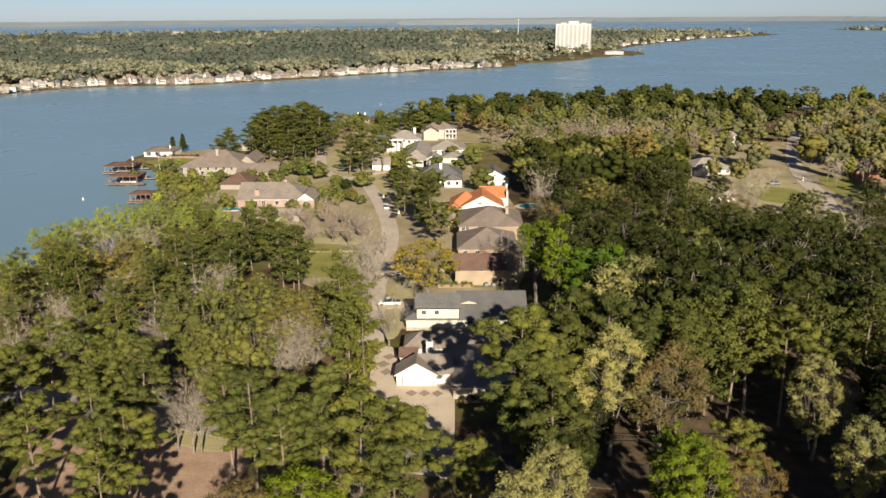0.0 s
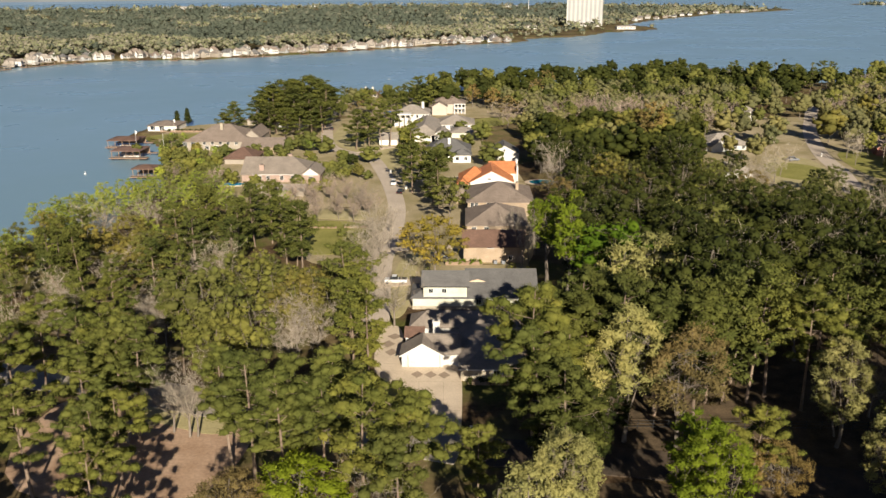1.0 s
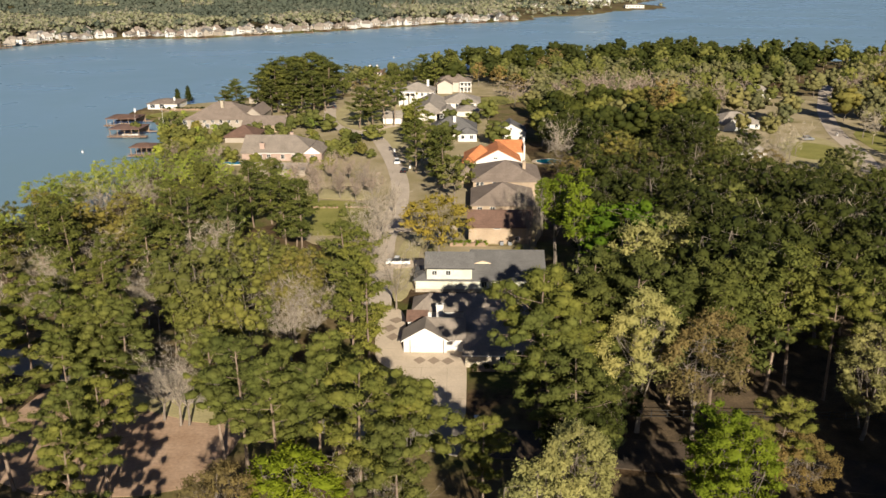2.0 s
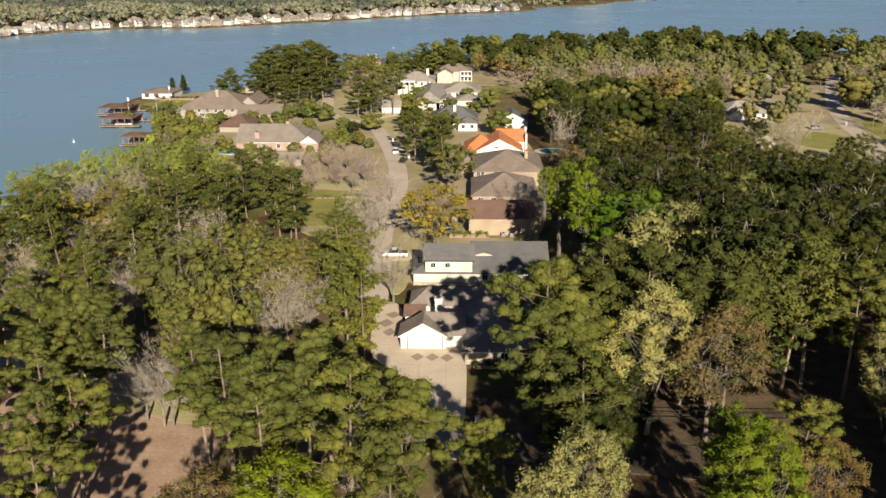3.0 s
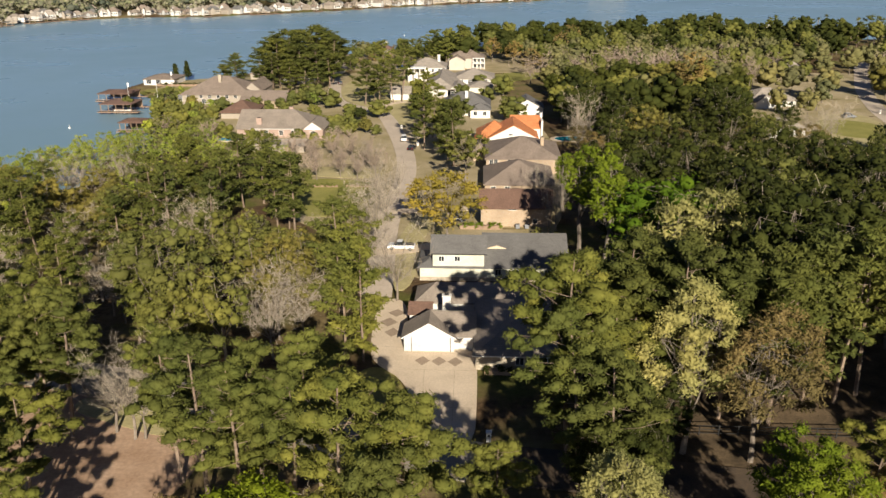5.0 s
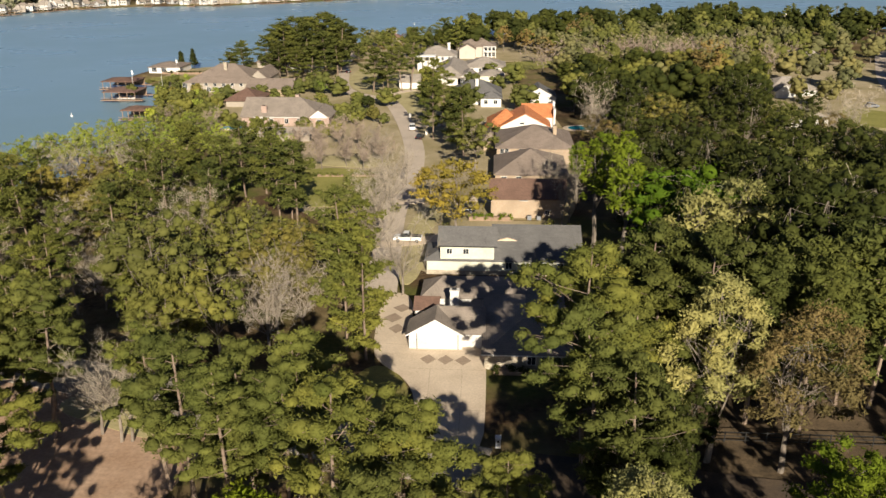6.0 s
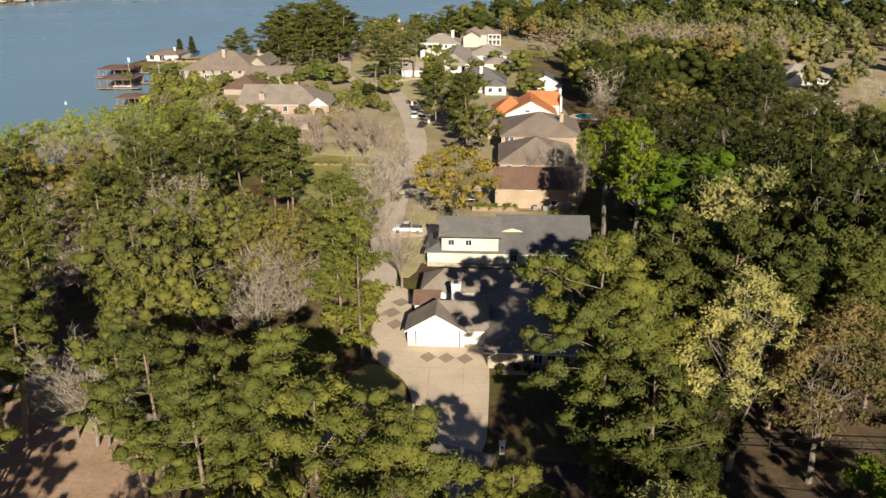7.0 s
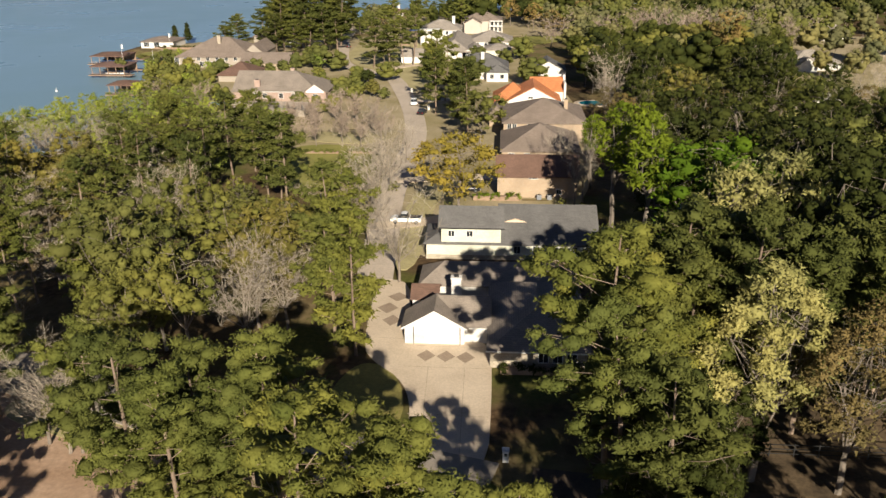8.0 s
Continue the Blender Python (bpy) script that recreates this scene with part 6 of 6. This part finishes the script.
M_STEEL = plain("brushed_steel", (0.5, 0.5, 0.5), 0.3, 0.9)
M_REDLAMP = plain("red_lens", (0.3, 0.02, 0.02), 0.3)
M_PAINT_W = plain("white_paint", (0.75, 0.75, 0.74), 0.3)
M_PAINT_K = plain("black_paint", (0.015, 0.016, 0.02), 0.25)
M_PAINT_G = plain("grey_paint", (0.2, 0.21, 0.23), 0.3)
M_POOL = plain("pool_water", (0.02, 0.25, 0.35), 0.05)
M_BLUE = plain("blue_canvas", (0.03, 0.1, 0.35), 0.7)
car(-25.2, 281, 95, M_PAINT_W, "white van parked on the pale lane", "suv")
car(-21.6, 268.5, 80, M_PAINT_K, "black car parked beside the lane")
car(-16, 181, 178, M_PAINT_W, "white pickup truck parked behind bare branches", "pickup")
car(-5.6, 199.2, 5, M_PAINT_K, "dark car parked beside a hedge")
car(-61.5, 362, 100, M_PAINT_K, "black car parked on the bend of the lane")
car(-59.2, 350, 130, M_PAINT_G, "grey car parked on the bend of the lane")
car(-66, 397, 105, M_PAINT_K, "black car parked at the lane's far end")
car(131, 321, 8, M_PAINT_G, "grey car parked on a lawn drive", "suv")


def mailbox(x, y, label, mat):
    m = thing("mailbox", pose(x, y, 0.1), label, "mailbox")
    part("pillar", box(-0.3, 0.3, -0.3, 0.3, 0, 1.3, 0.02), mat, m)
    part("cap", box(-0.36, 0.36, -0.36, 0.36, 1.3, 1.42, 0.02), M_TRIM, m)
    part("box", box(-0.14, 0.14, -0.42, -0.29, 0.85, 1.1, 0.02), M_DARKMETAL, m)


mailbox(1.7, 113.4, "pale stone mailbox pillar beside the driveway", M_WSTUCCO)
mailbox(-27.8, 299, "white mailbox pillar beside the lane", M_WSTUCCO)
mailbox(-20.2, 274, "white mailbox pillar beside the lane", M_WSTUCCO)
mailbox(146, 330, "white mailbox pillar beside the east road", M_WSTUCCO)


def fence(x0, x1, y, label):
    f = thing("fence", pose(x0, y, 0.05), label, "fence")
    n = int((x1 - x0) / 2.4)
    post = box(-0.05, 0.05, -0.05, 0.05, 0, 1.5)
    me = bpy.data.meshes.new("post")
    post.to_mesh(me)
    post.free()
    me.materials.append(M_DARKMETAL)
    for k in range(n + 1):
        p = new("post", me)
        p.parent = f
        p.location = ((x1 - x0) * k / n, 0, 0)
    for z in (0.3, 0.85, 1.35):
        part("rail", box(0, x1 - x0, -0.03, 0.03, z, z + 0.07), M_DARKMETAL, f)


fence(16, 64, 115.9, "black metal rail fence along the shaded yard")


def pool(x, y, rx_, ry_, label):
    p = thing("swimming_pool", pose(x, y, 0.1), label, "pool")
    for nm, s, z, mat in (("deck", 1.35, 0.08, M_CONC), ("rim", 1.06, 0.13, M_TRIM), ("water_surface", 1.0, 0.14, M_POOL)):
        bm = bmesh.new()
        ring = [[bm.verts.new((rx_ * s * math.cos(a), ry_ * s * math.sin(a), zz)) for a in np.linspace(0, math.tau, 28, endpoint=False)] for zz in (z, z - 0.12)]
        bm.faces.new(ring[0])
        bm.faces.new(ring[1])
        for k in range(28):
            bm.faces.new((ring[0][k], ring[0][(k + 1) % 28], ring[1][(k + 1) % 28], ring[1][k]))
        part(nm, bm, mat, p)


pool(28, 284.5, 4.6, 3.4, "turquoise swimming pool with a pale deck")
pool(-82.5, 281, 4.0, 2.2, "turquoise swimming pool beside the brick house")
c = thing("canopy", pose(-39.5, 437, 0), "bright blue canvas canopy on white posts", "canopy")
part("roof", hip_solid(-4.5, 4.5, -2.5, 2.5, 2.6, 3.4, "x", True, 0.1), M_BLUE, c)
for sx in (-4.2, 4.2):
    for sy in (-2.2, 2.2):
        part("post", tube((sx, sy, 0), (sx, sy, 2.55), 0.07), M_TRIM, c)


def hedge(x0, x1, y, w, h, label, mat, seed):
    rng = np.random.default_rng(seed)
    L = x1 - x0
    n = int(L * 3.2)
    cs = np.stack([rng.uniform(0, L, n), rng.uniform(-w / 2, w / 2, n), rng.uniform(h * 0.25, h * 0.8, n)], 1)
    v, f = leaf_cloud(rng, cs, np.full(n, 0.45), 24, 0.2, 0.9)
    hd = thing("hedge", pose(x0, y, 0.05), label, "hedge")
    new("foliage", raw_mesh("foliage", v, f, mat)).parent = hd
    part("core", box(0.1, L - 0.1, -w * 0.3, w * 0.3, 0, h * 0.55), M_WOOD, hd, "dark woody core")["kind"] = "stuff"


hedge(-4.6, 4.6, 194.6, 1.6, 1.5, "clipped green hedge before the cream house", L_GREEN, 1)
hedge(-45, -37, 226.5, 1.3, 1.0, "low clipped hedge on the green lawn", L_OLIVE, 2)
hedge(-35, -27, 227.0, 1.3, 1.0, "low clipped hedge on the green lawn", L_OLIVE, 3)
hedge(-150, -128, 391.5, 1.5, 1.6, "dark clipped hedge before the white building", L_OAK, 4)
hedge(1, 10.5, 130.4, 1.4, 1.1, "dark shrubs along the house front", L_OAK, 5)
hedge(-52, -40, 404, 1.6, 1.2, "low dark hedge on the dry lawn", L_OLIVE, 6)


def cooler(x, y):
    a = thing("air_conditioner", pose(x, y, 0.05), "grey outdoor air conditioner beside the cream house", "air conditioner")
    part("casing", box(-0.45, 0.45, -0.45, 0.45, 0, 0.9, 0.03), M_PAINT_G, a)
    part("fan_grille", tube((0, 0, 0.9), (0, 0, 0.93), 0.34, 0.34, 16), M_DARKMETAL, a)


cooler(8.2, 195.4)
cooler(10.2, 195.4)
for x, y in ((-148, 305), (-161, 360), (-60, 640)):
    b = thing("buoy", pose(x, y, -1.5), "small white buoy floating on the lake", "buoy")
    part("float", tube((0, 0, -0.3), (0, 0, 0.5), 0.45, 0.35, 12), M_TRIM, b)
    part("pole", tube((0, 0, 0.5), (0, 0, 1.4), 0.06), M_TRIM, b)


def boat(x, y, rz, label):
    """A moored motor boat: pointed hull, deck with a well, windscreen."""
    b = thing("boat", pose(x, y, -1.5, 0, 0, rz), label, "boat")
    bm = bmesh.new()
    rows = []
    for px, w, keel in ((-3.2, 1.0, -0.1), (-1.5, 1.15, -0.2), (0.6, 1.1, -0.2), (2.2, 0.7, -0.05), (3.4, 0.06, 0.3)):
        rows.append([bm.verts.new(q) for q in ((px, -w, 0.85), (px, -w * 0.75, 0.15), (px, 0, keel), (px, w * 0.75, 0.15), (px, w, 0.85))])
    for p, q in zip(rows, rows[1:]):
        for k in range(4):
            bm.faces.new((p[k], p[k + 1], q[k + 1], q[k]))
        bm.faces.new((p[0], q[0], q[4], p[4]))
    bm.faces.new(rows[0])
    part("hull", bm, M_TRIM, b, "white moulded hull")
    part("seat", box(-2.4, 0.4, -0.7, 0.7, 0.86, 1.1, 0.06), M_WOOD, b, "tan cushioned seats")
    part("windscreen", box(0.6, 0.66, -0.75, 0.75, 0.86, 1.4), M_GLASS, b, "dark glass windscreen")


boat(-154, 361, 0, "white motor boat moored under the boathouse roof")
boat(-142.5, 337, 0, "white motor boat moored under the boathouse roof")
for px, py in ((-140, 384), (-146, 352)):
    f = thing("flagpole", pose(px, py, -0.2), "white flagpole with a furled pale flag", "flagpole")
    part("pole", tube((0, 0, -2.5), (0, 0, 8), 0.07, 0.04), M_TRIM, f)
    part("flag", box(0.06, 0.75, -0.04, 0.04, 6.1, 7.6, 0.02), M_TRIM, f, "furled pale flag")
f = thing("flagpole", pose(-133, 350, -0.2), "thin white flagpole by the boathouses", "flagpole")
part("pole", tube((0, 0, 0), (0, 0, 9), 0.07, 0.04), M_TRIM, f)
part("ball", tube((0, 0, 9), (0, 0, 9.2), 0.1, 0.06), M_TRIM, f)
t = thing("radio_mast", pose(190, 2550, 0), "tall thin white mast on the horizon", "mast")
part("shaft", tube((0, 0, 0), (0, 0, 48), 1.3, 0.6, 8), M_TOWER, t)
part("head", tube((0, 0, 44), (0, 0, 47), 1.7, 1.7, 8), M_TOWER, t)
